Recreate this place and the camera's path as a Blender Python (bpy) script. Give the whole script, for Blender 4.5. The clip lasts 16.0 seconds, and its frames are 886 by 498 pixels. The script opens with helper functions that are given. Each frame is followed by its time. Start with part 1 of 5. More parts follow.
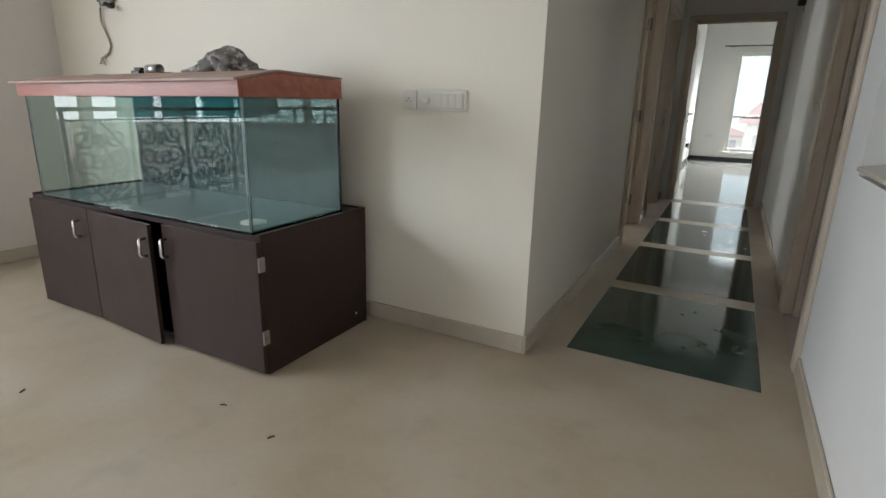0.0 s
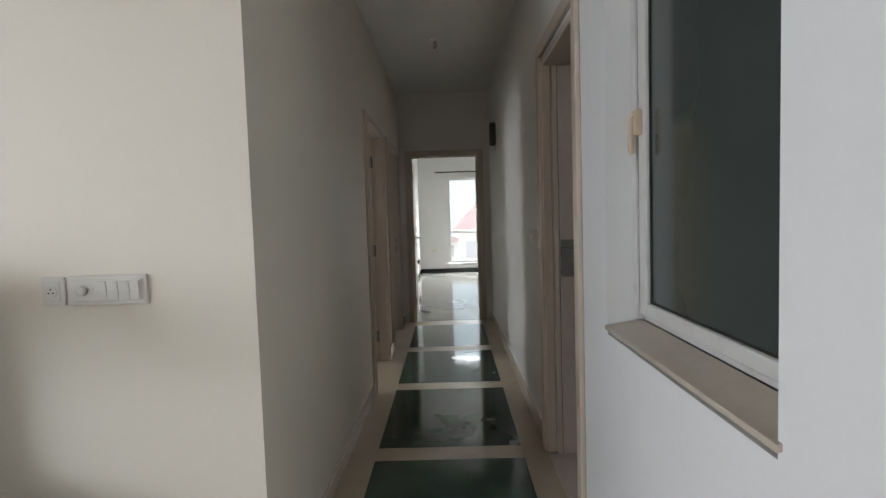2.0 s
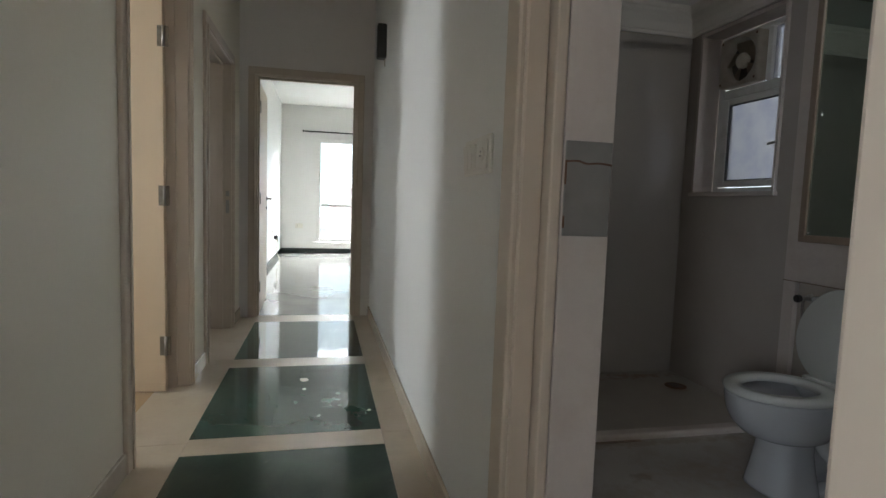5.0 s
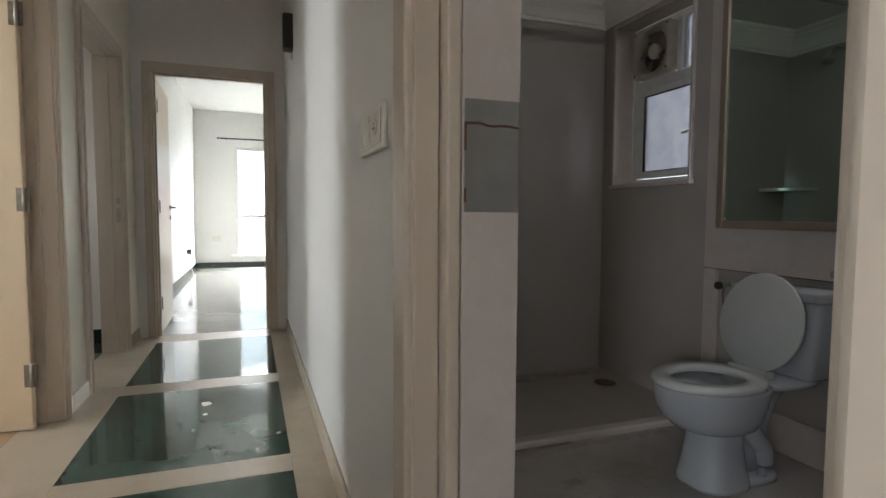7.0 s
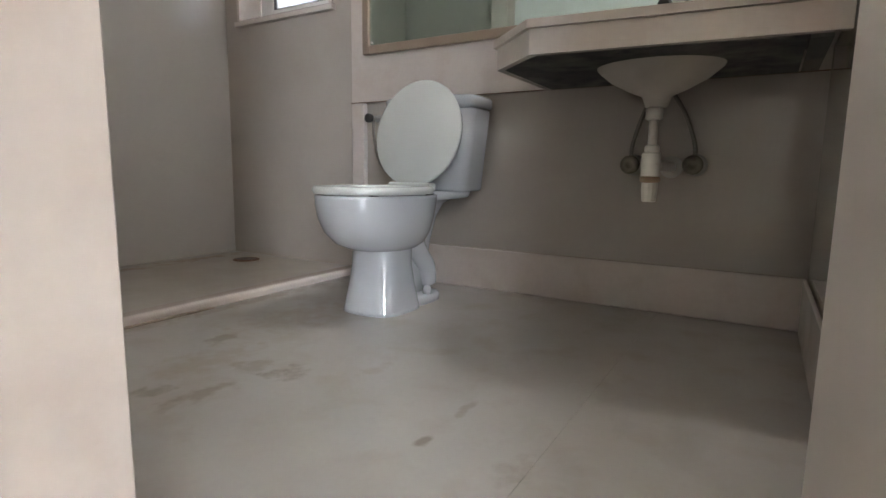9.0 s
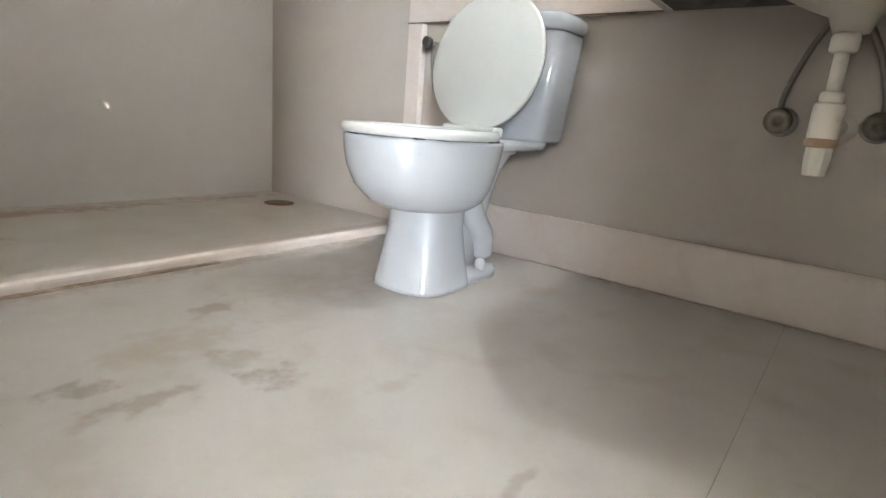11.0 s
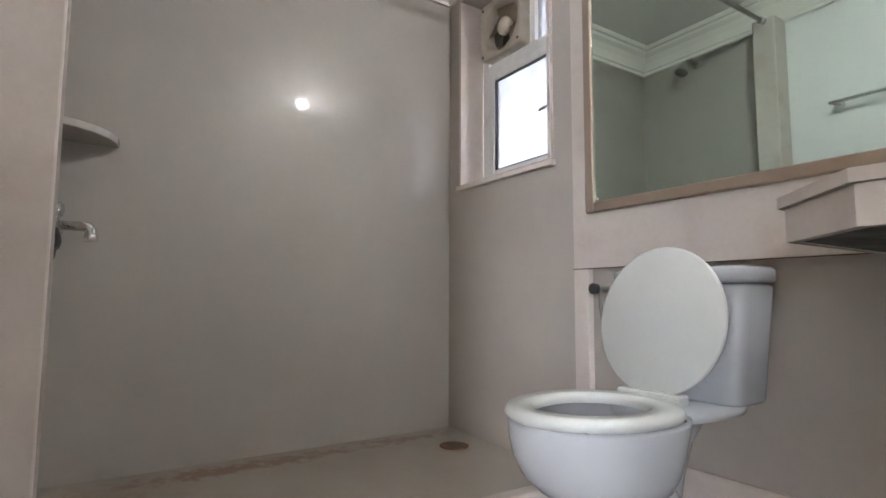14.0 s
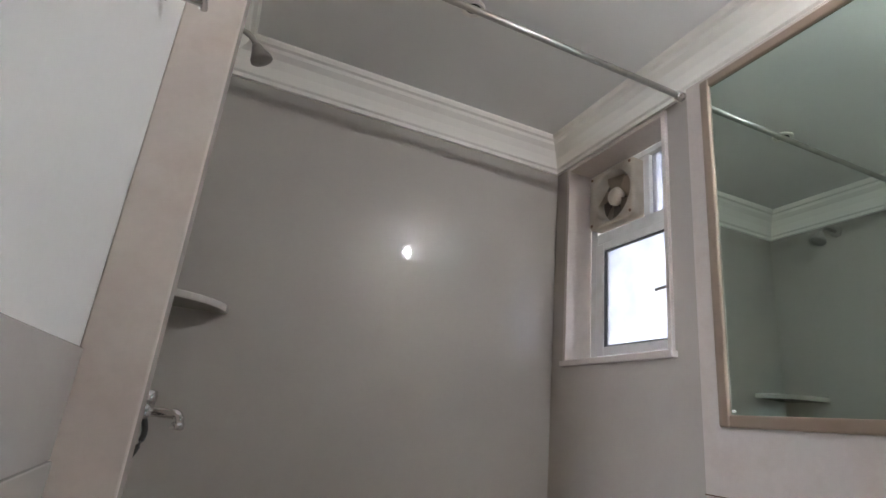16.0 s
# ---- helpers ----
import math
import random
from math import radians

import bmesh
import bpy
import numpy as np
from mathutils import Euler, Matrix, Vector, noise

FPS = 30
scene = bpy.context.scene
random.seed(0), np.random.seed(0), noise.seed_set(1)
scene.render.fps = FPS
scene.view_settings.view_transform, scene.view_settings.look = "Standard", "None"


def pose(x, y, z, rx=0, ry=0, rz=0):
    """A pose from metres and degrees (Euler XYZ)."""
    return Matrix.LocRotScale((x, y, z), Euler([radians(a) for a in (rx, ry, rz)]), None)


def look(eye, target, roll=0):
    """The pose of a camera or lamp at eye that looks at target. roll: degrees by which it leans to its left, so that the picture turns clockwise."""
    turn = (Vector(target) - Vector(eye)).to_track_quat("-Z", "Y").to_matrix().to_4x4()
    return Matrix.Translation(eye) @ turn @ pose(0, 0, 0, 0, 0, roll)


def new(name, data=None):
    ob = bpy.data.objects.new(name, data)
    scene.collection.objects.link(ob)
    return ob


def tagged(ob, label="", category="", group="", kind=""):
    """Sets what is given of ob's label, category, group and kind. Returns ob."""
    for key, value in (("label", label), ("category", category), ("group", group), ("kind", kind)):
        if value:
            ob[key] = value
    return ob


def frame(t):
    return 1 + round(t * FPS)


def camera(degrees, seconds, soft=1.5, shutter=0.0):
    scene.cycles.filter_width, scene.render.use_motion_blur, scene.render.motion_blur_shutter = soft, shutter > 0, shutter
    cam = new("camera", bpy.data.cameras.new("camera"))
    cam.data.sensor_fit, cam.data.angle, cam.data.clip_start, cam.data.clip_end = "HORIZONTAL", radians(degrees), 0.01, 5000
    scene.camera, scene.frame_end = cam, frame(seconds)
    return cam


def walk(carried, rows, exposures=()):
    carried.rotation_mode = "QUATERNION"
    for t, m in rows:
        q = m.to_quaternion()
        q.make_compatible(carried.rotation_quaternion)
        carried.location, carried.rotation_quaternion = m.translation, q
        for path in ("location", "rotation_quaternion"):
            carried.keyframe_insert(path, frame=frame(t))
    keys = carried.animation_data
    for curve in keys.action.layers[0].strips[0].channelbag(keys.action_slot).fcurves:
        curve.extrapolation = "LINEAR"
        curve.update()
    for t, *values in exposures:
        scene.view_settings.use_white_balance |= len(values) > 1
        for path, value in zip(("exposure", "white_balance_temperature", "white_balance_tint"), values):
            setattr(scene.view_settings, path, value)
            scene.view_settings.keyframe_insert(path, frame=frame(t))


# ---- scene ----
cam = camera(79.4, 16.0)
PATH = [
    (0, (0.092, -0.05, 1.12), (-0.806, 1.654, 0.581), 1.5),
    (0.5, (0.054, 0.09, 1.171), (-0.515, 1.941, 0.669), 1.2),
    (1, (-0.011, 0.184, 1.28), (-0.289, 2.109, 0.816), 0.6),
    (1.5, (-0.044, 0.258, 1.326), (-0.132, 2.241, 1.08), -2.0),
    (2, (-0.021, 0.502, 1.309), (-0.048, 2.498, 1.186), -1.8),
    (2.5, (0.008, 0.816, 1.283), (-0.051, 2.811, 1.152), -2.0),
    (3, (-0.052, 1.251, 1.241), (-0.096, 3.242, 1.067), -1.8),
    (3.5, (0.007, 1.614, 1.203), (0.2, 3.59, 0.967), -1.7),
    (4, (0.067, 1.942, 1.158), (0.435, 3.893, 0.923), 0.4),
    (4.2, (0.054, 2.065, 1.089), (0.449, 4.014, 0.869), 1.1),
    (6.5, (0.187, 2.394, 0.993), (0.715, 4.319, 0.865), 0.9),
    (7, (0.211, 2.453, 0.962), (0.887, 4.331, 0.836), 0.3),
    (7.5, (0.194, 2.583, 0.872), (1.288, 4.246, 0.688), -1.0),
    (8, (0.245, 2.709, 0.714), (1.714, 4.041, 0.449), -0.9),
    (8.5, (0.351, 2.794, 0.527), (1.951, 3.963, 0.256), -0.4),
    (9, (0.431, 2.862, 0.439), (2.128, 3.881, 0.156), 0.8),
    (11.3, (0.785, 3.072, 0.418), (2.298, 4.286, -0.07), 4.7),
    (11.5, (0.803, 3.071, 0.441), (2.287, 4.329, -0.023), 4.0),
    (12, (0.842, 3.05, 0.488), (2.307, 4.372, 0.165), 1.3),
    (12.5, (0.823, 3.052, 0.516), (2.298, 4.393, 0.346), -2.0),
    (13, (0.808, 3.067, 0.541), (2.177, 4.523, 0.454), -2.9),
    (13.5, (0.807, 3.081, 0.593), (2.028, 4.665, 0.577), -1.1),
    (14, (0.821, 3.085, 0.624), (1.907, 4.754, 0.805), 0.3),
    (14.5, (0.817, 3.117, 0.685), (1.743, 4.869, 0.955), 1.0),
    (15, (0.833, 3.155, 0.76), (1.606, 4.979, 1.04), 1.6),
    (15.5, (0.84, 3.173, 0.82), (1.564, 4.956, 1.363), 4.6),
    (16, (0.845, 3.176, 0.843), (1.554, 4.941, 1.461), 5.9),
]
EXPOSURES = [(0.0, -0.72, 6500, 10), (1.0, -0.72, 6470, 11), (1.5, -0.72, 6450, 12), (2.5, -0.5, 6430, 13), (3.5, -0.3, 6370, 11), (4.2, -0.22, 6300, 10), (6.5, 0.4, 6450, 12), (7.0, 0.4, 6450, 12), (7.5, 0.95, 6420, 12),
             (8.0, 1.95, 6400, 13), (8.5, 2.0, 6480, 15), (9.0, 2.4, 6520, 13), (11.5, 3.4, 6480, 11), (12.5, 2.98, 6480, 13), (13.0, 2.75, 6450, 14), (14.0, 2.72, 6420, 15), (15.0, 2.6, 6420, 14), (16.0, 2.38, 6300, 15)]
walk(cam, [(t, look(eye, target, roll)) for t, eye, target, roll in PATH], EXPOSURES)


# ---- world and light ----
world = bpy.data.worlds.new("sky")
scene.world = world
world.use_nodes = True
wn = world.node_tree.nodes
sky = wn.new("ShaderNodeTexSky")
sky.sky_type, sky.sun_disc = "NISHITA", False
sky.sun_elevation, sky.sun_rotation = radians(62), radians(200)
sky.dust_density, sky.air_density = 2.0, 1.0
wn["Background"].inputs["Strength"].default_value = 0.15
world.node_tree.links.new(sky.outputs[0], wn["Background"].inputs["Color"])

sun = new("sun", bpy.data.lights.new("sun", "SUN"))
sun.data.energy, sun.data.angle, sun.data.color = 5.0, radians(3), (1.0, 0.96, 0.9)
sun.matrix_world = look((0, 0, 0), (math.cos(radians(62)) * 0.34, math.cos(radians(62)) * 0.94, -math.sin(radians(62))))


def window_light(name, place, target, width, height, watts, color=(0.93, 0.97, 1.0)):
    """Sky light that enters through an opening."""
    lamp = new(name, bpy.data.lights.new(name, "AREA"))
    lamp.data.shape, lamp.data.size, lamp.data.size_y = "RECTANGLE", width, height
    lamp.data.energy, lamp.data.color = watts, color
    lamp.matrix_world = look(place, target)
    return lamp


window_light("balcony_daylight", (-4.22, -0.85, 1.74), (-1.6, -0.75, 1.2), 3.0, 1.1, 150, (0.80, 0.88, 1.0))
window_light("bedroom_daylight", (0.95, 13.6, 2.75), (0.95, 9.6, 0.2), 1.9, 1.1, 1400)
window_light("side_room_daylight", (-3.7, 4.9, 1.5), (-1, 4.9, 1.2), 1.0, 1.3, 35)
window_light("study_daylight", (-3.7, 6.3, 1.5), (-1, 6.3, 1.2), 0.85, 1.3, 3)


# ---- materials ----
def material(name, color, rough=0.5, metal=0.0, spots=(), grain=0.0, grain_scale=60.0, bump=0.0, bump_scale=80.0, coat=0.0, spec=0.5, rough_var=0.0, stretch=(1, 1, 1), marks=()):
    """A surface with variation at several scales. spots: rows of (colour, noise scale, from, to, amount)."""
    m = bpy.data.materials.new(name)
    m.use_nodes = True
    n, l = m.node_tree.nodes, m.node_tree.links
    b = n["Principled BSDF"]
    b.inputs["Metallic"].default_value = metal
    b.inputs["Roughness"].default_value = rough
    b.inputs["Coat Weight"].default_value = coat
    b.inputs["Specular IOR Level"].default_value = spec
    geo = n.new("ShaderNodeNewGeometry")
    scale = n.new("ShaderNodeMapping")
    scale.inputs["Scale"].default_value = stretch
    l.new(geo.outputs["Position"], scale.inputs["Vector"])
    last = n.new("ShaderNodeRGB")
    last.outputs[0].default_value = (*color, 1)
    out = last.outputs[0]
    for tint, size, low, high, amount in spots:
        tex = n.new("ShaderNodeTexNoise")
        tex.inputs["Scale"].default_value, tex.inputs["Detail"].default_value = size, 6
        tex.inputs["Distortion"].default_value = 0.25
        l.new(scale.outputs[0], tex.inputs["Vector"])
        ramp = n.new("ShaderNodeMapRange")
        ramp.inputs["From Min"].default_value, ramp.inputs["From Max"].default_value = low, high
        ramp.inputs["To Max"].default_value = amount
        l.new(tex.outputs["Fac"], ramp.inputs["Value"])
        mix = n.new("ShaderNodeMix")
        mix.data_type = "RGBA"
        mix.inputs["B"].default_value = (*tint, 1)
        l.new(ramp.outputs[0], mix.inputs["Factor"])
        l.new(out, mix.inputs["A"])
        out = mix.outputs["Result"]
    for cx, cy, rx, ry, tint, amount in marks:
        shift = n.new("ShaderNodeVectorMath")
        shift.operation = "SUBTRACT"
        shift.inputs[1].default_value = (cx, cy, 0)
        l.new(geo.outputs["Position"], shift.inputs[0])
        squash = n.new("ShaderNodeVectorMath")
        squash.operation = "MULTIPLY"
        squash.inputs[1].default_value = (1 / rx, 1 / ry, 0)
        l.new(shift.outputs[0], squash.inputs[0])
        size = n.new("ShaderNodeVectorMath")
        size.operation = "LENGTH"
        l.new(squash.outputs[0], size.inputs[0])
        tex = n.new("ShaderNodeTexNoise")
        tex.inputs["Scale"].default_value, tex.inputs["Detail"].default_value = 24, 10
        l.new(geo.outputs["Position"], tex.inputs["Vector"])
        add = n.new("ShaderNodeMath")
        add.operation = "MULTIPLY_ADD"
        add.inputs[1].default_value = 2.6
        l.new(tex.outputs["Fac"], add.inputs[0])
        l.new(size.outputs["Value"], add.inputs[2])
        ramp = n.new("ShaderNodeMapRange")
        ramp.interpolation_type = "SMOOTHSTEP"
        ramp.inputs["From Min"].default_value, ramp.inputs["From Max"].default_value = 2.2, 1.4
        ramp.inputs["To Max"].default_value = min(1.0, amount * 1.2)
        l.new(add.outputs[0], ramp.inputs["Value"])
        mix = n.new("ShaderNodeMix")
        mix.data_type = "RGBA"
        mix.inputs["B"].default_value = (*tint, 1)
        l.new(ramp.outputs[0], mix.inputs["Factor"])
        l.new(out, mix.inputs["A"])
        out = mix.outputs["Result"]
    if grain:
        tex = n.new("ShaderNodeTexNoise")
        tex.inputs["Scale"].default_value, tex.inputs["Detail"].default_value = grain_scale, 4
        l.new(scale.outputs[0], tex.inputs["Vector"])
        ramp = n.new("ShaderNodeMapRange")
        ramp.inputs["To Min"].default_value, ramp.inputs["To Max"].default_value = 1 - grain, 1 + grain
        l.new(tex.outputs["Fac"], ramp.inputs["Value"])
        mul = n.new("ShaderNodeVectorMath")
        mul.operation = "SCALE"
        l.new(out, mul.inputs[0])
        l.new(ramp.outputs[0], mul.inputs["Scale"])
        out = mul.outputs[0]
    l.new(out, b.inputs["Base Color"])
    if rough_var:
        tex = n.new("ShaderNodeTexNoise")
        tex.inputs["Scale"].default_value, tex.inputs["Detail"].default_value = 5, 5
        l.new(geo.outputs["Position"], tex.inputs["Vector"])
        ramp = n.new("ShaderNodeMapRange")
        ramp.inputs["From Min"].default_value, ramp.inputs["From Max"].default_value = 0.3, 0.7
        ramp.inputs["To Min"].default_value, ramp.inputs["To Max"].default_value = max(0.02, rough - rough_var), rough + rough_var
        l.new(tex.outputs["Fac"], ramp.inputs["Value"])
        l.new(ramp.outputs[0], b.inputs["Roughness"])
    if bump:
        tex = n.new("ShaderNodeTexNoise")
        tex.inputs["Scale"].default_value, tex.inputs["Detail"].default_value = bump_scale, 5
        l.new(scale.outputs[0], tex.inputs["Vector"])
        bn = n.new("ShaderNodeBump")
        bn.inputs["Strength"].default_value, bn.inputs["Distance"].default_value = bump, 0.002
        l.new(tex.outputs["Fac"], bn.inputs["Height"])
        l.new(bn.outputs[0], b.inputs["Normal"])
    return m


def glass(name, color, rough=0.0, ior=1.45):
    m = bpy.data.materials.new(name)
    m.use_nodes = True
    b = m.node_tree.nodes["Principled BSDF"]
    b.inputs["Base Color"].default_value = (*color, 1)
    b.inputs["Transmission Weight"].default_value = 1
    b.inputs["Roughness"].default_value = rough
    b.inputs["IOR"].default_value = ior
    return m


def glow(name, color, strength):
    m = bpy.data.materials.new(name)
    m.use_nodes = True
    b = m.node_tree.nodes["Principled BSDF"]
    b.inputs["Emission Color"].default_value = (*color, 1)
    b.inputs["Emission Strength"].default_value = strength
    return m


PAINT = material("wall_paint", (0.76, 0.715, 0.67), 0.6, spec=0.3, spots=[((0.70, 0.665, 0.61), 1.3, 0.35, 0.85, 0.6)], grain=0.02, bump=0.03, bump_scale=220)
WHITE = material("white_wall_paint", (0.775, 0.765, 0.74), 0.55, spec=0.3, spots=[((0.72, 0.715, 0.70), 1.3, 0.35, 0.85, 0.6)], grain=0.02, bump=0.03, bump_scale=220)
CREAM = material("cream_wall_paint", (0.80, 0.738, 0.62), 0.6, spec=0.3, spots=[((0.75, 0.71, 0.62), 1.1, 0.35, 0.85, 0.6)], grain=0.02, bump=0.03, bump_scale=220)
CEIL = material("ceiling_paint", (0.78, 0.77, 0.74), 0.7, spots=[((0.7, 0.69, 0.66), 1.1, 0.4, 0.8, 0.5)], bump=0.1, bump_scale=150)
BEIGE = material("beige_marble", (0.425, 0.345, 0.245), 0.34, spots=[((0.522, 0.450, 0.360), 2.2, 0.4, 0.7, 0.7), ((0.324, 0.261, 0.198), 6, 0.55, 0.8, 0.5)], grain=0.06, grain_scale=40, rough_var=0.05)
SKIRT = material("skirting_marble", (0.52, 0.45, 0.36), 0.25, spots=[((0.42, 0.36, 0.29), 4, 0.45, 0.75, 0.7)], grain=0.06)
GREEN = material("green_marble", (0.036, 0.060, 0.048), 0.08, spots=[((0.06, 0.105, 0.083), 4, 0.35, 0.8, 0.8), ((0.3, 0.34, 0.3), 14, 0.66, 0.85, 0.3)], grain=0.1, rough_var=0.05)
GREY = material("grey_marble", (0.20, 0.20, 0.18), 0.09, spots=[((0.30, 0.29, 0.26), 2, 0.4, 0.7, 0.8)], grain=0.08, rough_var=0.05)
BLACK = material("black_skirting", (0.02, 0.03, 0.026), 0.2)
FRAME = material("frame_paint", (0.57, 0.475, 0.38), 0.31, spots=[((0.52, 0.44, 0.35), 5, 0.35, 0.85, 0.5)], bump=0.1, stretch=(1, 1, 0.15))
BATHLEAF = material("bathroom_door_paint", (0.56, 0.505, 0.45), 0.4, spots=[((0.50, 0.45, 0.40), 3, 0.3, 0.8, 0.5)], bump=0.06, stretch=(1, 1, 0.1))
LEAF = material("door_paint", (0.62, 0.49, 0.345), 0.33, spots=[((0.58, 0.465, 0.32), 3, 0.3, 0.8, 0.4)], bump=0.06, stretch=(1, 1, 0.1))
ALU = material("white_aluminium", (0.78, 0.77, 0.74), 0.35, spots=[((0.55, 0.53, 0.48), 14, 0.6, 0.8, 0.4)])
# worn white, greyed further to carry the bathroom window's backlit shade
WORNSHADED = material("worn_shaded_frame", (0.62, 0.605, 0.57), 0.4, spots=[((0.45, 0.42, 0.37), 12, 0.5, 0.8, 0.5)])
CHROME = material("chrome", (0.75, 0.75, 0.75), 0.12, 1.0, spots=[((0.4, 0.38, 0.35), 30, 0.55, 0.8, 0.5)])
STEEL = material("dull_steel", (0.42, 0.40, 0.37), 0.38, 1.0, spots=[((0.25, 0.23, 0.2), 25, 0.5, 0.8, 0.6)])
PLASTIC = material("white_plastic", (0.72, 0.69, 0.62), 0.35, spots=[((0.6, 0.56, 0.48), 20, 0.5, 0.8, 0.3)])
DARK = material("dark_plastic", (0.02, 0.017, 0.015), 0.4)
WENGE = material("dark_laminate", (0.031, 0.0165, 0.013), 0.42, spec=0.3, spots=[((0.042, 0.024, 0.019), 12, 0.35, 0.8, 0.7)], grain=0.12, grain_scale=60, stretch=(8, 8, 0.5), rough_var=0.04)
REDWOOD = material("red_wood", (0.30, 0.085, 0.05), 0.4, spots=[((0.42, 0.16, 0.1), 5, 0.4, 0.7, 0.7), ((0.16, 0.05, 0.035), 20, 0.55, 0.8, 0.6)], stretch=(0.4, 4, 4), bump=0.15)
ROOFBOARD = material("lid_board", (0.33, 0.20, 0.15), 0.6, spots=[((0.42, 0.32, 0.26), 7, 0.4, 0.7, 0.8), ((0.2, 0.12, 0.09), 22, 0.55, 0.8, 0.6)], bump=0.2)
CLOTH = material("grey_rag", (0.15, 0.135, 0.12), 0.9, spots=[((0.48, 0.45, 0.41), 24, 0.52, 0.62, 0.9), ((0.03, 0.03, 0.03), 18, 0.5, 0.7, 0.8)], bump=0.6, bump_scale=250)
TILE = material("bath_tile", (0.41, 0.378, 0.337), 0.045, spots=[((0.392, 0.370, 0.340), 1.2, 0.3, 0.8, 0.5), ((0.318, 0.289, 0.252), 3, 0.4, 0.9, 0.3)], grain=0.02, rough_var=0.02)
BROWNTILE = material("brown_tile", (0.425, 0.381, 0.335), 0.075, spots=[((0.365, 0.32, 0.275), 1.2, 0.3, 0.8, 0.5), ((0.29, 0.24, 0.20), 3, 0.4, 0.9, 0.4)], grain=0.02, rough_var=0.02)
PINK = material("pink_marble", (0.545, 0.475, 0.425), 0.19, spots=[((0.585, 0.525, 0.473), 3, 0.3, 0.8, 0.8), ((0.430, 0.335, 0.267), 9, 0.5, 0.95, 0.6)], grain=0.05, rough_var=0.05)
BATHFLOOR = material("bath_floor", (0.405, 0.375, 0.34), 0.16, spots=[((0.392, 0.370, 0.333), 1.5, 0.25, 0.75, 0.6), ((0.296, 0.266, 0.222), 2.6, 0.4, 0.9, 0.6), ((0.30, 0.255, 0.205), 7, 0.52, 0.72, 0.4)], grain=0.03, rough_var=0.07,
                     marks=[(1.0, 3.88, 0.062, 0.037, (0.10, 0.07, 0.05), 0.31), (1.04, 3.79, 0.112, 0.044, (0.16, 0.12, 0.09), 0.33), (1.22, 3.73, 0.075, 0.050, (0.12, 0.09, 0.07), 0.36), (1.2, 3.82, 0.062, 0.062, (0.18, 0.14, 0.10), 0.27),
                            (1.29, 4.05, 0.062, 0.044, (0.15, 0.11, 0.08), 0.31), (1.17, 3.94, 0.200, 0.112, (0.30, 0.24, 0.18), 0.27), (1.55, 4.05, 0.275, 0.150, (0.32, 0.25, 0.19), 0.27), (1.12, 3.15, 0.062, 0.037, (0.16, 0.12, 0.09), 0.24),
                            (1.13, 3.31, 0.025, 0.015, (0.10, 0.06, 0.04), 0.40), (1.26, 3.31, 0.062, 0.015, (0.2, 0.16, 0.12), 0.31), (1.34, 3.58, 0.075, 0.025, (0.28, 0.23, 0.18), 0.27), (1.5, 4.32, 1.125, 0.044, (0.22, 0.16, 0.11), 0.27)])
SHOWERFLOOR = material("shower_floor", (0.301, 0.269, 0.221), 0.4, spots=[((0.269, 0.230, 0.179), 1.4, 0.3, 0.8, 0.6)], grain=0.04, rough_var=0.06,
                       marks=[(0.85, 4.78, 0.3, 0.1, (0.22, 0.13, 0.07), 0.85), (1.3, 5.12, 0.6, 0.08, (0.19, 0.11, 0.06), 0.95), (0.8, 4.95, 0.25, 0.16, (0.24, 0.15, 0.085), 0.7), (2.0, 5.15, 0.3, 0.06, (0.2, 0.13, 0.08), 0.75), (2.09, 4.94, 0.12, 0.11, (0.25, 0.17, 0.10), 0.6), (0.8, 5.05, 0.2, 0.15, (0.33, 0.24, 0.16), 0.5)])
CERAMIC = material("white_ceramic", (0.44, 0.445, 0.45), 0.07, coat=0.4)
SEAT = material("seat_plastic", (0.52, 0.525, 0.49), 0.22)
MIRROR = material("mirror", (0.62, 0.74, 0.68), 0.02, 1.0)
MIRRORFRAME = material("mirror_wood", (0.25, 0.185, 0.135), 0.45, spots=[((0.20, 0.14, 0.09), 14, 0.5, 0.8, 0.6)], bump=0.15, stretch=(4, 0.6, 0.6))
PATCH = material("grey_patch", (0.20, 0.19, 0.175), 0.5, spots=[((0.25, 0.235, 0.215), 12, 0.4, 0.7, 0.7)], bump=0.1)
RUST = material("rust", (0.12, 0.06, 0.03), 0.8, bump=0.4)
DADO = material("dado_tile", (0.50, 0.475, 0.455), 0.12, spots=[((0.45, 0.425, 0.40), 2.0, 0.35, 0.8, 0.5)], grain=0.02, rough_var=0.03)
GRIME = material("grime", (0.20, 0.145, 0.105), 0.7, spots=[((0.30, 0.22, 0.16), 25, 0.4, 0.65, 0.9)], bump=0.3)
COVE = material("cove_plaster", (0.78, 0.75, 0.68), 0.5)
TANKGLASS = glass("tank_glass", (0.76, 0.89, 0.87))
PANE = glass("pane_glass", (0.9, 0.95, 0.93))
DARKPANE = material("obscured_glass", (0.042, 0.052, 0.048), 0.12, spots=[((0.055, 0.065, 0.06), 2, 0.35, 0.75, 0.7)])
FROST = glass("frosted_glass", (0.115, 0.118, 0.127), 0.5)
fn, fl = FROST.node_tree.nodes, FROST.node_tree.links
mottle = fn.new("ShaderNodeTexNoise")
mottle.inputs["Scale"].default_value, mottle.inputs["Detail"].default_value = 11, 5
fl.new(fn.new("ShaderNodeNewGeometry").outputs["Position"], mottle.inputs["Vector"])
tone = fn.new("ShaderNodeValToRGB")
tone.color_ramp.elements[0].position, tone.color_ramp.elements[0].color = 0.36, (0.078, 0.081, 0.095, 1)
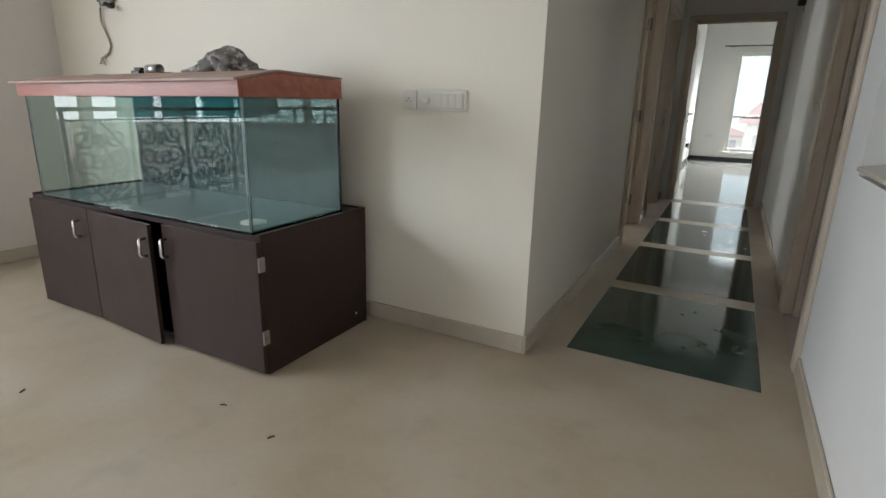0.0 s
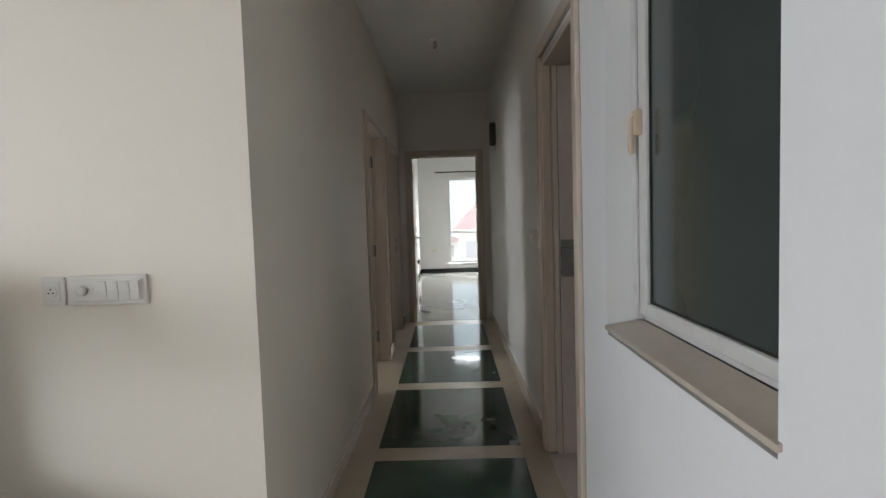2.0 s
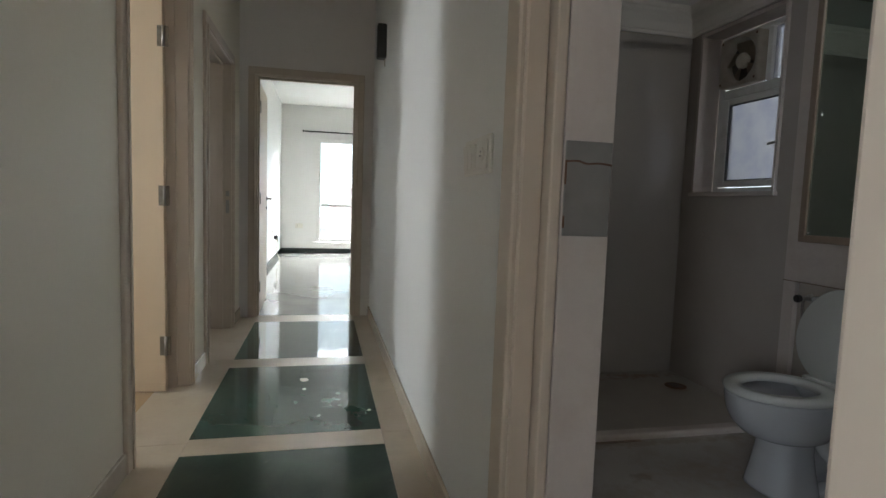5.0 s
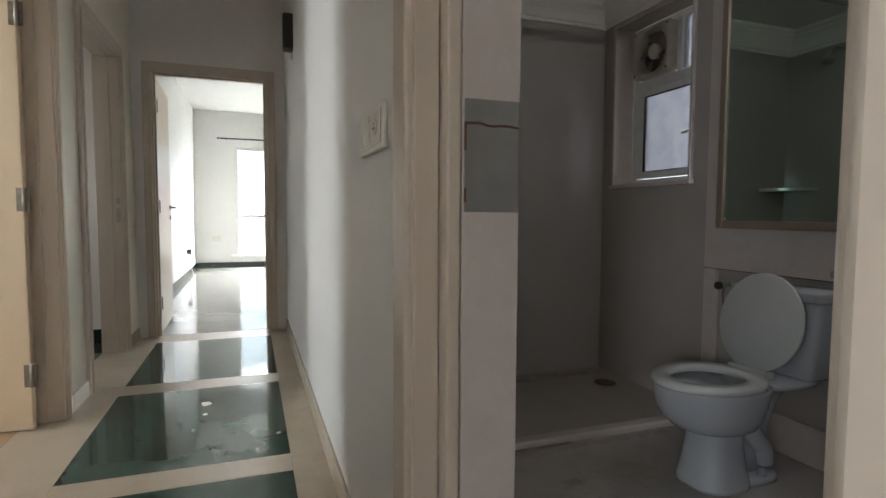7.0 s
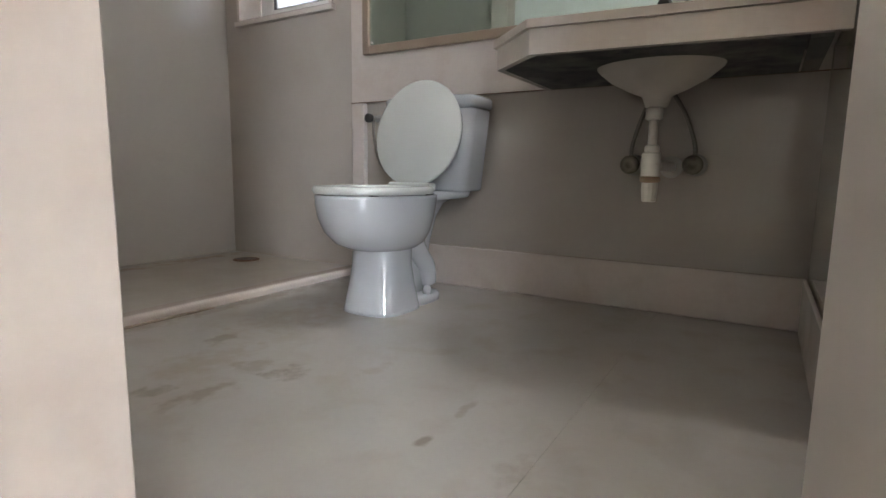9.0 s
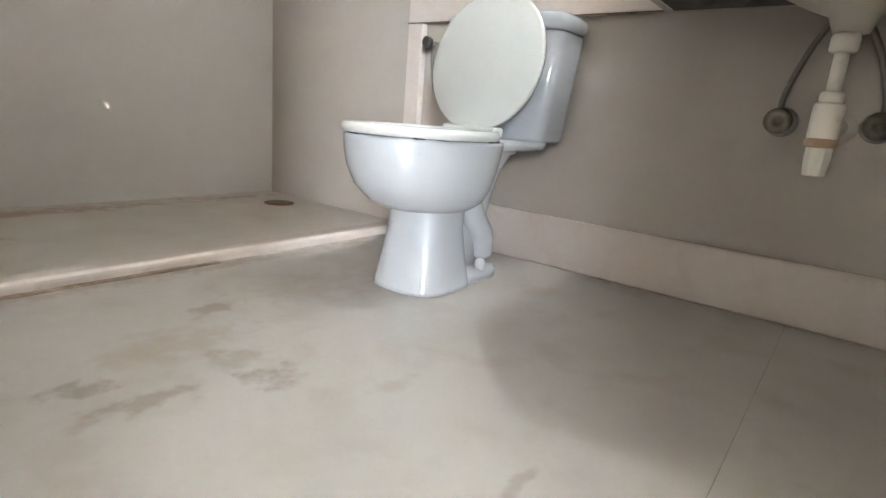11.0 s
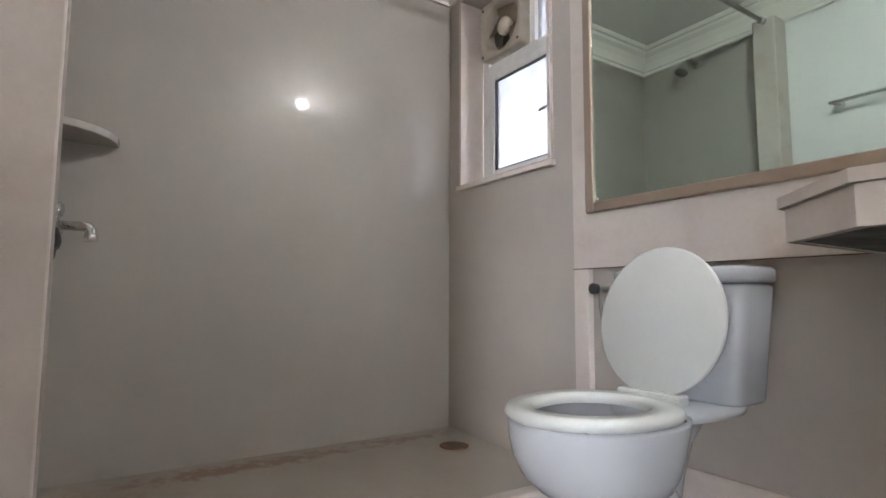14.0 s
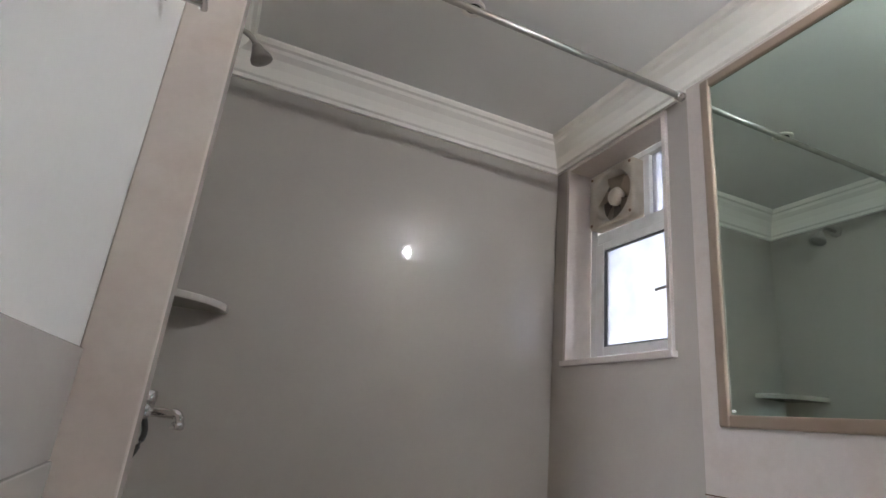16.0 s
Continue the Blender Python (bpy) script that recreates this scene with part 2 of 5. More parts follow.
tone.color_ramp.elements[1].position, tone.color_ramp.elements[1].color = 0.6, (0.105, 0.105, 0.109, 1)
fl.new(mottle.outputs["Fac"], tone.inputs["Fac"])
fl.new(tone.outputs["Color"], fn["Principled BSDF"].inputs["Base Color"])
BULB = glow("lit_bulb", (0.96, 0.97, 1.0), 400)
TANKBACK = material("tank_back", (0.016, 0.026, 0.028), 0.5, spots=[((0.035, 0.05, 0.05), 3, 0.3, 0.8, 0.8)])
TANFLOOR = material("tan_stone", (0.52, 0.37, 0.22), 0.18, spots=[((0.60, 0.46, 0.31), 2.2, 0.4, 0.7, 0.7)], grain=0.05)
SILICONE = material("silicone", (0.16, 0.22, 0.21), 0.4)
TANKBED = material("tank_bed", (0.11, 0.16, 0.155), 0.45, spots=[((0.10, 0.15, 0.15), 4, 0.3, 0.8, 0.8)])
FANBODY = material("fan_body", (0.36, 0.31, 0.245), 0.5, spots=[((0.22, 0.17, 0.12), 14, 0.4, 0.8, 0.7)])
FANBLADE = material("fan_blade", (0.26, 0.205, 0.14), 0.55)
FANBACK = material("fan_back", (0.10, 0.08, 0.06), 0.6)
FANHUB = material("fan_hub", (0.50, 0.44, 0.34), 0.5, spots=[((0.3, 0.23, 0.15), 25, 0.45, 0.75, 0.7)])
HAZE = glow("haze", (0.92, 0.96, 1.0), 7.0)
HAZE.node_tree.nodes["Principled BSDF"].inputs["Base Color"].default_value = (0.0, 0.0, 0.0, 1)
HAZENORTH = glow("haze_north", (0.80, 0.92, 1.0), 2.3)
HAZENORTH.node_tree.nodes["Principled BSDF"].inputs["Base Color"].default_value = (0.0, 0.0, 0.0, 1)
IRON = material("black_iron", (0.02, 0.02, 0.022), 0.5)
TEAL = material("teal_sheet", (0.04, 0.42, 0.46), 0.7, bump=0.3, bump_scale=12)
BRICKRED = material("far_roof", (0.60, 0.45, 0.46), 0.8, grain=0.1, grain_scale=8)
FARPANE = material("far_pane", (0.48, 0.47, 0.50), 0.2)
FARWALL = material("far_wall", (0.80, 0.78, 0.74), 0.8, grain=0.05, grain_scale=3)
FOLIAGE = material("far_foliage", (0.11, 0.15, 0.07), 0.8, spots=[((0.10, 0.14, 0.07), 3, 0.4, 0.7, 0.8)])
SOIL = material("ground", (0.58, 0.55, 0.49), 0.9, spots=[((0.12, 0.15, 0.07), 0.2, 0.45, 0.6, 0.8)], grain=0.1)
CABLE = material("grey_cable", (0.35, 0.32, 0.24), 0.6)
PVC = material("aged_pvc", (0.68, 0.65, 0.58), 0.35, spots=[((0.48, 0.36, 0.24), 30, 0.58, 0.75, 0.6)])
# rough stone, with the shade beneath the counter put into its dark colour
SHADEDSTONE = material("shaded_raw_stone", (0.06, 0.056, 0.05), 0.85, spots=[((0.15, 0.135, 0.12), 9, 0.42, 0.66, 0.9), ((0.02, 0.02, 0.02), 16, 0.5, 0.7, 0.8)], bump=0.3)
RAWBOWL = material("raw_ceramic", (0.50, 0.46, 0.40), 0.6, spots=[((0.36, 0.31, 0.25), 9, 0.45, 0.85, 0.6)])
RING = material("stained_ring", (0.36, 0.24, 0.15), 0.5, spots=[((0.6, 0.52, 0.42), 30, 0.5, 0.7, 0.7)])
OLDMETAL = material("tarnished_metal", (0.20, 0.18, 0.15), 0.45, 0.8, spots=[((0.10, 0.085, 0.065), 40, 0.45, 0.7, 0.7)])
HOSE = material("braided_hose", (0.20, 0.18, 0.16), 0.5, 0.6, grain=0.3, grain_scale=300)


# ---- mesh helpers ----
def solid(name, bm, mat, smooth=False):
    me = bpy.data.meshes.new(name)
    bmesh.ops.recalc_face_normals(bm, faces=bm.faces)
    bm.to_mesh(me)
    bm.free()
    me.materials.append(mat)
    if smooth:
        for p in me.polygons:
            p.use_smooth = True
    return me


def part(name, bm, mat, parent, label="", smooth=False):
    ob = new(name, solid(name, bm, mat, smooth))
    ob.parent = parent
    if label:
        ob["label"] = label
    return ob


def thing(name, label, category, group="", place=(0, 0, 0)):
    ob = new(name)
    ob.empty_display_size = 0.05
    ob.location = place
    return tagged(ob, label, category, group)


def mesh_thing(name, bm, mat, label, category, smooth=False, kind="", group=""):
    return tagged(new(name, solid(name, bm, mat, smooth)), label, category, group, kind)


def box(x0, x1, y0, y1, z0, z1, bevel=0.0, seg=1, bm=None):
    b = bmesh.new()
    m = Matrix.Translation(((x0 + x1) / 2, (y0 + y1) / 2, (z0 + z1) / 2)) @ Matrix.Diagonal((abs(x1 - x0), abs(y1 - y0), abs(z1 - z0), 1))
    bmesh.ops.create_cube(b, size=1, matrix=m)
    if bevel:
        bmesh.ops.bevel(b, geom=list(b.edges), offset=bevel, segments=seg, profile=0.5, affect="EDGES")
    return join(bm, b)


def join(bm, b):
    if bm is None:
        return b
    me = bpy.data.meshes.new("tmp")
    b.to_mesh(me)
    b.free()
    bm.from_mesh(me)
    bpy.data.meshes.remove(me)
    return bm


def prism(points, axis, a, b, bevel=0.0, bm=None):
    """An outline in the other two axes, drawn out along axis from a to b."""
    def at(p, d):
        return {"x": (d, p[0], p[1]), "y": (p[0], d, p[1]), "z": (p[0], p[1], d)}[axis]
    m = bmesh.new()
    lo = [m.verts.new(at(p, a)) for p in points]
    hi = [m.verts.new(at(p, b)) for p in points]
    m.faces.new(lo), m.faces.new(hi)
    for i in range(len(points)):
        j = (i + 1) % len(points)
        m.faces.new((lo[i], lo[j], hi[j], hi[i]))
    bmesh.ops.recalc_face_normals(m, faces=m.faces)
    if bevel:
        bmesh.ops.bevel(m, geom=list(m.edges), offset=bevel, segments=2, profile=0.5, affect="EDGES")
    return join(bm, m)


def loft(rings, close=True, bm=None):
    m = bmesh.new()
    vs = [[m.verts.new(p) for p in r] for r in rings]
    k = len(rings[0])
    for a, b in zip(vs, vs[1:]):
        for i in range(k):
            m.faces.new((a[i], a[(i + 1) % k], b[(i + 1) % k], b[i]))
    if close:
        m.faces.new(vs[0]), m.faces.new(vs[-1])
    return join(bm, m)


def lathe(profile, m=Matrix(), seg=24, close=True, bm=None):
    """A profile of (radius, height) turned round z, placed by m."""
    rings = [[m @ Vector((r * math.cos(2 * math.pi * i / seg), r * math.sin(2 * math.pi * i / seg), h)) for i in range(seg)] for r, h in profile]
    return loft(rings, close, bm)


def tube(path, radius, seg=10, bm=None):
    pts = [Vector(p) for p in path]
    rings = []
    up = Vector((0, 0, 1))
    for i, p in enumerate(pts):
        d = (pts[min(i + 1, len(pts) - 1)] - pts[max(i - 1, 0)]).normalized()
        ref = up if abs(d.dot(up)) < 0.95 else Vector((1, 0, 0))
        u = d.cross(ref).normalized()
        v = d.cross(u).normalized()
        rings.append([p + radius * (math.cos(2 * math.pi * k / seg) * u + math.sin(2 * math.pi * k / seg) * v) for k in range(seg)])
    return loft(rings, True, bm)


def smooth_path(points, steps=8):
    out, p = [], [Vector(q) for q in points]
    for i in range(len(p) - 1):
        a, b, c, d = p[max(i - 1, 0)], p[i], p[i + 1], p[min(i + 2, len(p) - 1)]
        for k in range(steps):
            t = k / steps
            out.append(0.5 * ((2 * b) + (c - a) * t + (2 * a - 5 * b + 4 * c - d) * t * t + (3 * b - a - 3 * c + d) * t ** 3))
    return out + [p[-1]]


def wall(name, x, y, z, holes, mat, label="plain painted plaster wall"):
    """A wall with real openings: x, y, z are its ranges, holes are boxes (x0, x1, y0, y1, z0, z1) cut out of it."""
    cuts = []
    for k, span in enumerate((x, y, z)):
        c = set(span)
        for h in holes:
            c |= {v for v in h[2 * k:2 * k + 2] if span[0] < v < span[1]}
        cuts.append(sorted(c))
    n = [len(c) - 1 for c in cuts]

    def filled(i, j, k):
        if not (0 <= i < n[0] and 0 <= j < n[1] and 0 <= k < n[2]):
            return False
        mid = [(cuts[a][q] + cuts[a][q + 1]) / 2 for a, q in enumerate((i, j, k))]
        return not any(h[0] < mid[0] < h[1] and h[2] < mid[1] < h[3] and h[4] < mid[2] < h[5] for h in holes)
    bm, made = bmesh.new(), {}

    def vert(i, j, k):
        if (i, j, k) not in made:
            made[i, j, k] = bm.verts.new((cuts[0][i], cuts[1][j], cuts[2][k]))
        return made[i, j, k]
    for i in range(n[0]):
        for j in range(n[1]):
            for k in range(n[2]):
                if filled(i, j, k):
                    for d in ((1, 0, 0), (-1, 0, 0), (0, 1, 0), (0, -1, 0), (0, 0, 1), (0, 0, -1)):
                        if not filled(i + d[0], j + d[1], k + d[2]):
                            a = [q for q in range(3) if d[q]][0]
                            u, v = [q for q in range(3) if not d[q]]
                            quad = []
                            for du, dv in ((0, 0), (1, 0), (1, 1), (0, 1)):
                                p = [i, j, k]
                                p[a] += d[a] > 0
                                p[u] += du
                                p[v] += dv
                                quad.append(vert(*p))
                            bm.faces.new(quad)
    return mesh_thing(name, bm, mat, label, "wall", kind="structure")


# ---- structure ----
H = 2.80
XL, XR = -0.62, 0.49          # corridor faces
INNER = 0.62                 # bathroom side of the corridor wall
YT = 2.12                     # wall behind the tank
YE = 7.08                     # wall at the corridor's end
BX, BY, BC = 2.25, 5.226, 2.22  # bathroom far wall, shower back wall, ceiling
E = 1.0

wall("wall_east", (XR, INNER), (-3.8, YE), (0, H), [(0, E, 1.335, 2.25, 0.905, 2.1), (0, E, 2.62, 3.395, -1, 2.10)], WHITE, "white painted corridor wall with a window and a bathroom doorway")
wall("wall_corridor_west", (-0.77, XL), (YT, YE), (0, H), [(-2, 0, 4.39, 5.37, -1, 2.06), (-2, 0, 5.725, 6.70, -1, 2.06)], CREAM, "white painted corridor wall with two doorways")
wall("wall_tank", (-4.2, -0.77), (YT, YT + 0.15), (0, H), [], CREAM, "off-white painted living room wall")
wall("wall_living_west", (-4.2, -4.05), (-3.8, YT), (0, H), [(-5, 0, -2.45, 0.75, -1, 2.3)], PAINT, "off-white living room wall with a wide balcony opening")
wall("wall_living_south", (-4.2, INNER), (-3.95, -3.8), (0, H), [], PAINT)
wall("wall_corridor_end", (-0.77, INNER), (YE, YE + 0.12), (0, H), [(-0.516, 0.376, 0, 20, -1, 2.08)], PAINT, "white painted wall with a bedroom doorway")
wall("wall_bedroom_front", (INNER, 3.4), (YE, YE + 0.12), (0, H), [], PAINT)
wall("wall_bedroom_west", (-0.87, -0.72), (YE + 0.12, 12.9), (0, H), [], WHITE, "pale painted bedroom wall")
wall("wall_bedroom_east", (3.25, 3.4), (YE + 0.12, 12.9), (0, H), [], PAINT)
wall("wall_bedroom_back", (-0.87, 3.4), (12.9, 13.05), (0, H), [(-0.05, 1.95, 0, 20, 0.22, 2.18)], WHITE, "pale painted bedroom wall with a tall window")
wall("wall_side_rooms_back", (-3.6, -3.45), (YT + 0.15, YE), (0, H), [(-5, 0, 4.4, 5.4, 0.85, 2.15), (-5, 0, 5.9, 6.75, 0.85, 2.15)], PAINT)
wall("wall_side_partition", (-3.45, -0.77), (5.52, 5.64), (0, H), [], PAINT)
wall("wall_side_near", (-3.45, -0.77), (3.7, 3.82), (0, H), [], PAINT)
wall("wall_study_end", (-3.6, -0.87), (YE, YE + 0.12), (0, H), [], PAINT)
wall("wall_bath_east", (BX, BX + 0.20), (2.60, BY + 0.12), (0, H), [(0, 5, 4.516, 5.13, 1.135, 2.07)], BROWNTILE, "glossy brown-beige tiled bathroom wall with a window")
wall("wall_bath_shower", (INNER, BX), (BY, BY + 0.12), (0, H), [], TILE, "glossy beige tiled shower wall")
wall("wall_bath_south", (INNER, BX), (2.60, 2.74), (0, H), [(0, 1.24, 2.648, 3, -1, 2.07)], BROWNTILE, "glossy brown-beige tiled wall beside the washbasin")
wall("wall_kitchen_east", (2.6, 2.72), (-0.2, 2.6), (0, H), [], PAINT)
# unseen filler wall, added to keep daylight from leaking into the kitchen
wall("wall_kitchen_light_stop", (BX + 0.20, 2.72), (2.60, 2.72), (0, H), [], PAINT)
wall("wall_kitchen_south", (INNER, 2.72), (-0.32, -0.2), (0, H), [], PAINT)

mesh_thing("ceiling", box(-4.2, 3.4, -3.95, 13.05, H, H + 0.12), CEIL, "plain white plaster ceiling", "ceiling", kind="structure")
mesh_thing("bathroom_ceiling", box(INNER, BX, 2.74, BY, BC, BC + 0.05), CEIL, "flat white bathroom false ceiling", "ceiling", kind="structure")

floor = mesh_thing("floor", box(-4.2, 3.4, -3.95, YT + 0.13, -0.15, 0.0), BEIGE, "polished beige marble floor", "floor", kind="structure")
mesh_thing("corridor_floor", box(-0.77, XR, YT + 0.13, YE + 0.06, -0.15, -0.006), SKIRT, "polished beige marble corridor floor with dark green panels", "floor", kind="structure")
corridor_floor = bpy.data.objects["corridor_floor"]
mesh_thing("bedroom_floor", box(-0.87, 3.4, YE + 0.06, 13.05, -0.15, 0.0), GREY, "polished grey stone bedroom floor", "floor", kind="structure")
mesh_thing("side_room_floor", box(-3.6, -0.77, YT + 0.13, 5.58, -0.15, 0.0), TANFLOOR, "polished tan floor of a side room", "floor", kind="structure")
mesh_thing("study_floor", box(-3.6, -0.77, 5.58, YE + 0.06, -0.15, 0.0), GREEN, "dark green marble floor of a side room", "floor", kind="structure")
mesh_thing("bathroom_floor", box(XR, BX + 0.16, YT + 0.13, 4.42, -0.15, -0.006), BATHFLOOR, "glossy beige bathroom floor with dirt smears", "floor", kind="structure")
mesh_thing("shower_floor", box(XR, BX + 0.16, 4.42, BY + 0.12, -0.15, 0.018), SHOWERFLOOR, "stained beige shower floor", "floor", kind="structure")
mesh_thing("shower_kerb", box(INNER, BX, 4.355, 4.425, -0.01, 0.028, 0.013, 3), PINK, "low rounded marble kerb before the shower", "kerb", kind="structure")
mesh_thing("kerb_grout", box(INNER + 0.015, 1.48, 4.338, 4.3545, -0.001, 0.004, 0.0015), GRIME, "dirty brown grout line along the kerb", "grout", kind="structure")
bath_floor = bpy.data.objects["bathroom_floor"]


def skirting(x0, x1, y0, y1, h=0.085, mat=SKIRT, label="low beige marble skirting"):
    mesh_thing("baseboard", box(x0, x1, y0, y1, 0.0, h, 0.003), mat, label, "skirting", kind="structure")


SK = 0.014
skirting(-4.05, XL, YT - SK, YT)
skirting(XL, XL + SK, YT - SK, 4.355)
skirting(XL, XL + SK, 5.405, 5.69)
skirting(XL, XL + SK, 6.735, YE)
skirting(XR - SK, XR, -3.8, 2.54)
skirting(XR - SK, XR, 3.475, YE)
skirting(-4.05, -4.05 + SK, 0.75, YT - SK)
skirting(-4.05, -4.05 + SK, -3.8, -2.45)
skirting(-0.72, -0.705, YE + 0.95, 12.9, 0.09, BLACK, "low dark green marble skirting")
skirting(-0.705, 3.25, 12.885, 12.9, 0.09, BLACK, "low dark green marble skirting")
skirting(-3.45, -0.77, YE - 0.015, YE, 0.09, BLACK, "low dark green marble skirting")

# doorway frames
def door_frame(name, label, axis, face, far, a0, a1, top, width=0.072, jamb=0.04, proud=0.018):
    """A lined doorway. axis: the way the wall runs; face: its visible face; far: the other face; a0, a1: the clear opening."""
    root = thing(name, label, "door frame")
    root["kind"] = "structure"
    out = -proud if face < far else proud
    spans = [("jamb", a0 - jamb, a0, 0, top), ("jamb", a1, a1 + jamb, 0, top), ("head", a0 - jamb, a1 + jamb, top, top + jamb)]
    spans2 = [("architrave", a0 - width, a0 - 0.012, 0, top + 0.012), ("architrave", a1 + 0.012, a1 + width, 0, top + 0.012), ("architrave", a0 - width, a1 + width, top + 0.012, top + width)]
    for nm, u, v, z0, z1 in spans:
        lo, hi = sorted((face + out * 0.3, far))
        part(nm, box(lo, hi, u, v, z0, z1, 0.003) if axis == "y" else box(u, v, lo, hi, z0, z1, 0.003), FRAME, root)
    for nm, u, v, z0, z1 in spans2:
        lo, hi = sorted((face, face + out))
        part(nm, box(lo, hi, u, v, z0, z1, 0.005, 2) if axis == "y" else box(u, v, lo, hi, z0, z1, 0.005, 2), FRAME, root)
        # raised bead along the inner edge
        if nm == "architrave" and z0 == 0:
            e = (v - 0.016, v - 0.004) if v < (a0 + a1) / 2 else (u + 0.004, u + 0.016)
            lo, hi = sorted((face + out, face + out * 1.5))
            part("bead", box(lo, hi, e[0], e[1], z0, z1, 0.003) if axis == "y" else box(e[0], e[1], lo, hi, z0, z1, 0.003), FRAME, root)
    # stop against which the leaf closes
    mid = (face + far) / 2
    for u, v, z0, z1 in ((a0, a0 + 0.014, 0, top), (a1 - 0.014, a1, 0, top), (a0 + 0.014, a1 - 0.014, top - 0.014, top)):
        lo, hi = mid - 0.02, mid + 0.02
        part("door_stop", box(lo, hi, u, v, z0, z1, 0.002) if axis == "y" else box(u, v, lo, hi, z0, z1, 0.002), FRAME, root)
    return root


door_frame("door_1", "beige painted frame of a side room doorway", "y", XL, -0.77, 4.43, 5.33, 2.02)
study = door_frame("door_2", "beige painted frame of a dim side room doorway", "y", XL, -0.77, 5.765, 6.66, 2.02)
for z0, z1 in ((1.03, 1.07), (0.90, 1.0)):
    part("strike_plate", box(-0.655, -0.63, 6.654, 6.6605, z0, z1, 0.001), STEEL, study, "dull metal strike plate")
door_frame("door_3", "beige painted frame of the bedroom doorway", "x", YE, YE + 0.12, -0.476, 0.336, 2.04)

# bathroom doorway: painted frame on the corridor side, marble lining behind it
bath_frame = thing("door_4", "beige painted bathroom door frame with a marble lining", "door frame")
bath_frame["kind"] = "structure"
for u, v in ((2.555, 2.622), (3.372, 3.455)):
    part("architrave", box(XR - 0.022, XR, u, v, 0, 2.125, 0.006, 2), FRAME, bath_frame)
part("architrave", box(XR - 0.022, XR, 2.555, 3.455, 2.125, 2.19, 0.006, 2), FRAME, bath_frame)
for u, v, c, d in ((2.62, 2.632, 2.632, 2.69), (3.36, 3.395, 3.325, 3.36)):
    k = 0.03 if u < 3 else 0.0
    part("jamb", box(XR - 0.008, 0.53 + k, u, v, 0, 2.10, 0.004, 2), FRAME, bath_frame)
    part("rebate", box(0.532 + k, 0.558 + k, min(u, c), max(v, d), 0, 2.10, 0.004, 2), FRAME, bath_frame)
part("lining", box(0.56, 0.672, 3.325, 3.395, 0, 2.10, 0.002), PINK, bath_frame, "pink marble door lining")
part("lining", box(0.59, 0.62, 2.62, 2.655, 0, 2.10, 0.002), FRAME, bath_frame, "painted hinge jamb")
part("head", box(XR - 0.008, 0.672, 2.69, 3.325, 2.07, 2.10, 0.004), FRAME, bath_frame)
part("threshold", box(XR - 0.006, 0.672, 2.69, 3.325, -0.002, 0.006, 0.002), PINK, bath_frame, "flush marble threshold")
patch = part("patch_plate", box(0.563, 0.668, 3.321, 3.3255, 0.968, 1.165, 0.001), PATCH, bath_frame, "grey filler patch where a lock was removed")
part("crack", tube(smooth_path([(0.564, 3.3205, 1.122), (0.59, 3.3205, 1.124), (0.61, 3.3205, 1.119), (0.64, 3.3205, 1.121), (0.667, 3.3205, 1.118)], 4), 0.0022, 6), RUST, bath_frame, "dark crack across the patch")
for z0, z1 in ((1.075, 1.125), (0.985, 1.01)):
    part("rust_slot", box(0.5615, 0.5655, 3.3195, 3.3215, z0, z1), RUST, bath_frame, "rusty slot edge")

# marble pieces of the corridor floor
def slab(x0, x1, y0, y1, mat, parent, z=0.0, name="floor_slab", gap=0.0009):
    part(name, box(x0 + gap, x1 - gap, y0 + gap, y1 - gap, z - 0.0055, z), mat, parent)


PL, PR = -0.463, 0.347
rows_y = [2.287, 3.303, 3.46, 4.483, 4.636, 5.626, 5.80, 6.87, 7.13]
slab(XL, XR, YT + 0.13, rows_y[0], BEIGE, corridor_floor)
for k in range(4):
    slab(PL, PR, rows_y[2 * k], rows_y[2 * k + 1], GREEN, corridor_floor, 0.0, "green_slab")
    slab(PL, PR, rows_y[2 * k + 1], rows_y[2 * k + 2], BEIGE, corridor_floor, 0.0, "cross_strip")
for y0, y1 in ((rows_y[0], 3.46), (3.46, 4.60), (4.60, 5.80), (5.80, YE + 0.05)):
    slab(XL - 0.15, PL, y0, y1, BEIGE, corridor_floor, 0.0, "border_strip")
    slab(PR, XR, y0, y1, BEIGE, corridor_floor, 0.0, "border_strip")
for y0, y1 in ((YT + 0.13, 3.13), (3.13, 4.36)):
    slab(0.672, BX, y0, y1, BATHFLOOR, bath_floor, 0.0, "floor_slab", 0.0005)
slab(XR, 0.672, 2.655, 3.36, BATHFLOOR, bath_floor, -0.001)

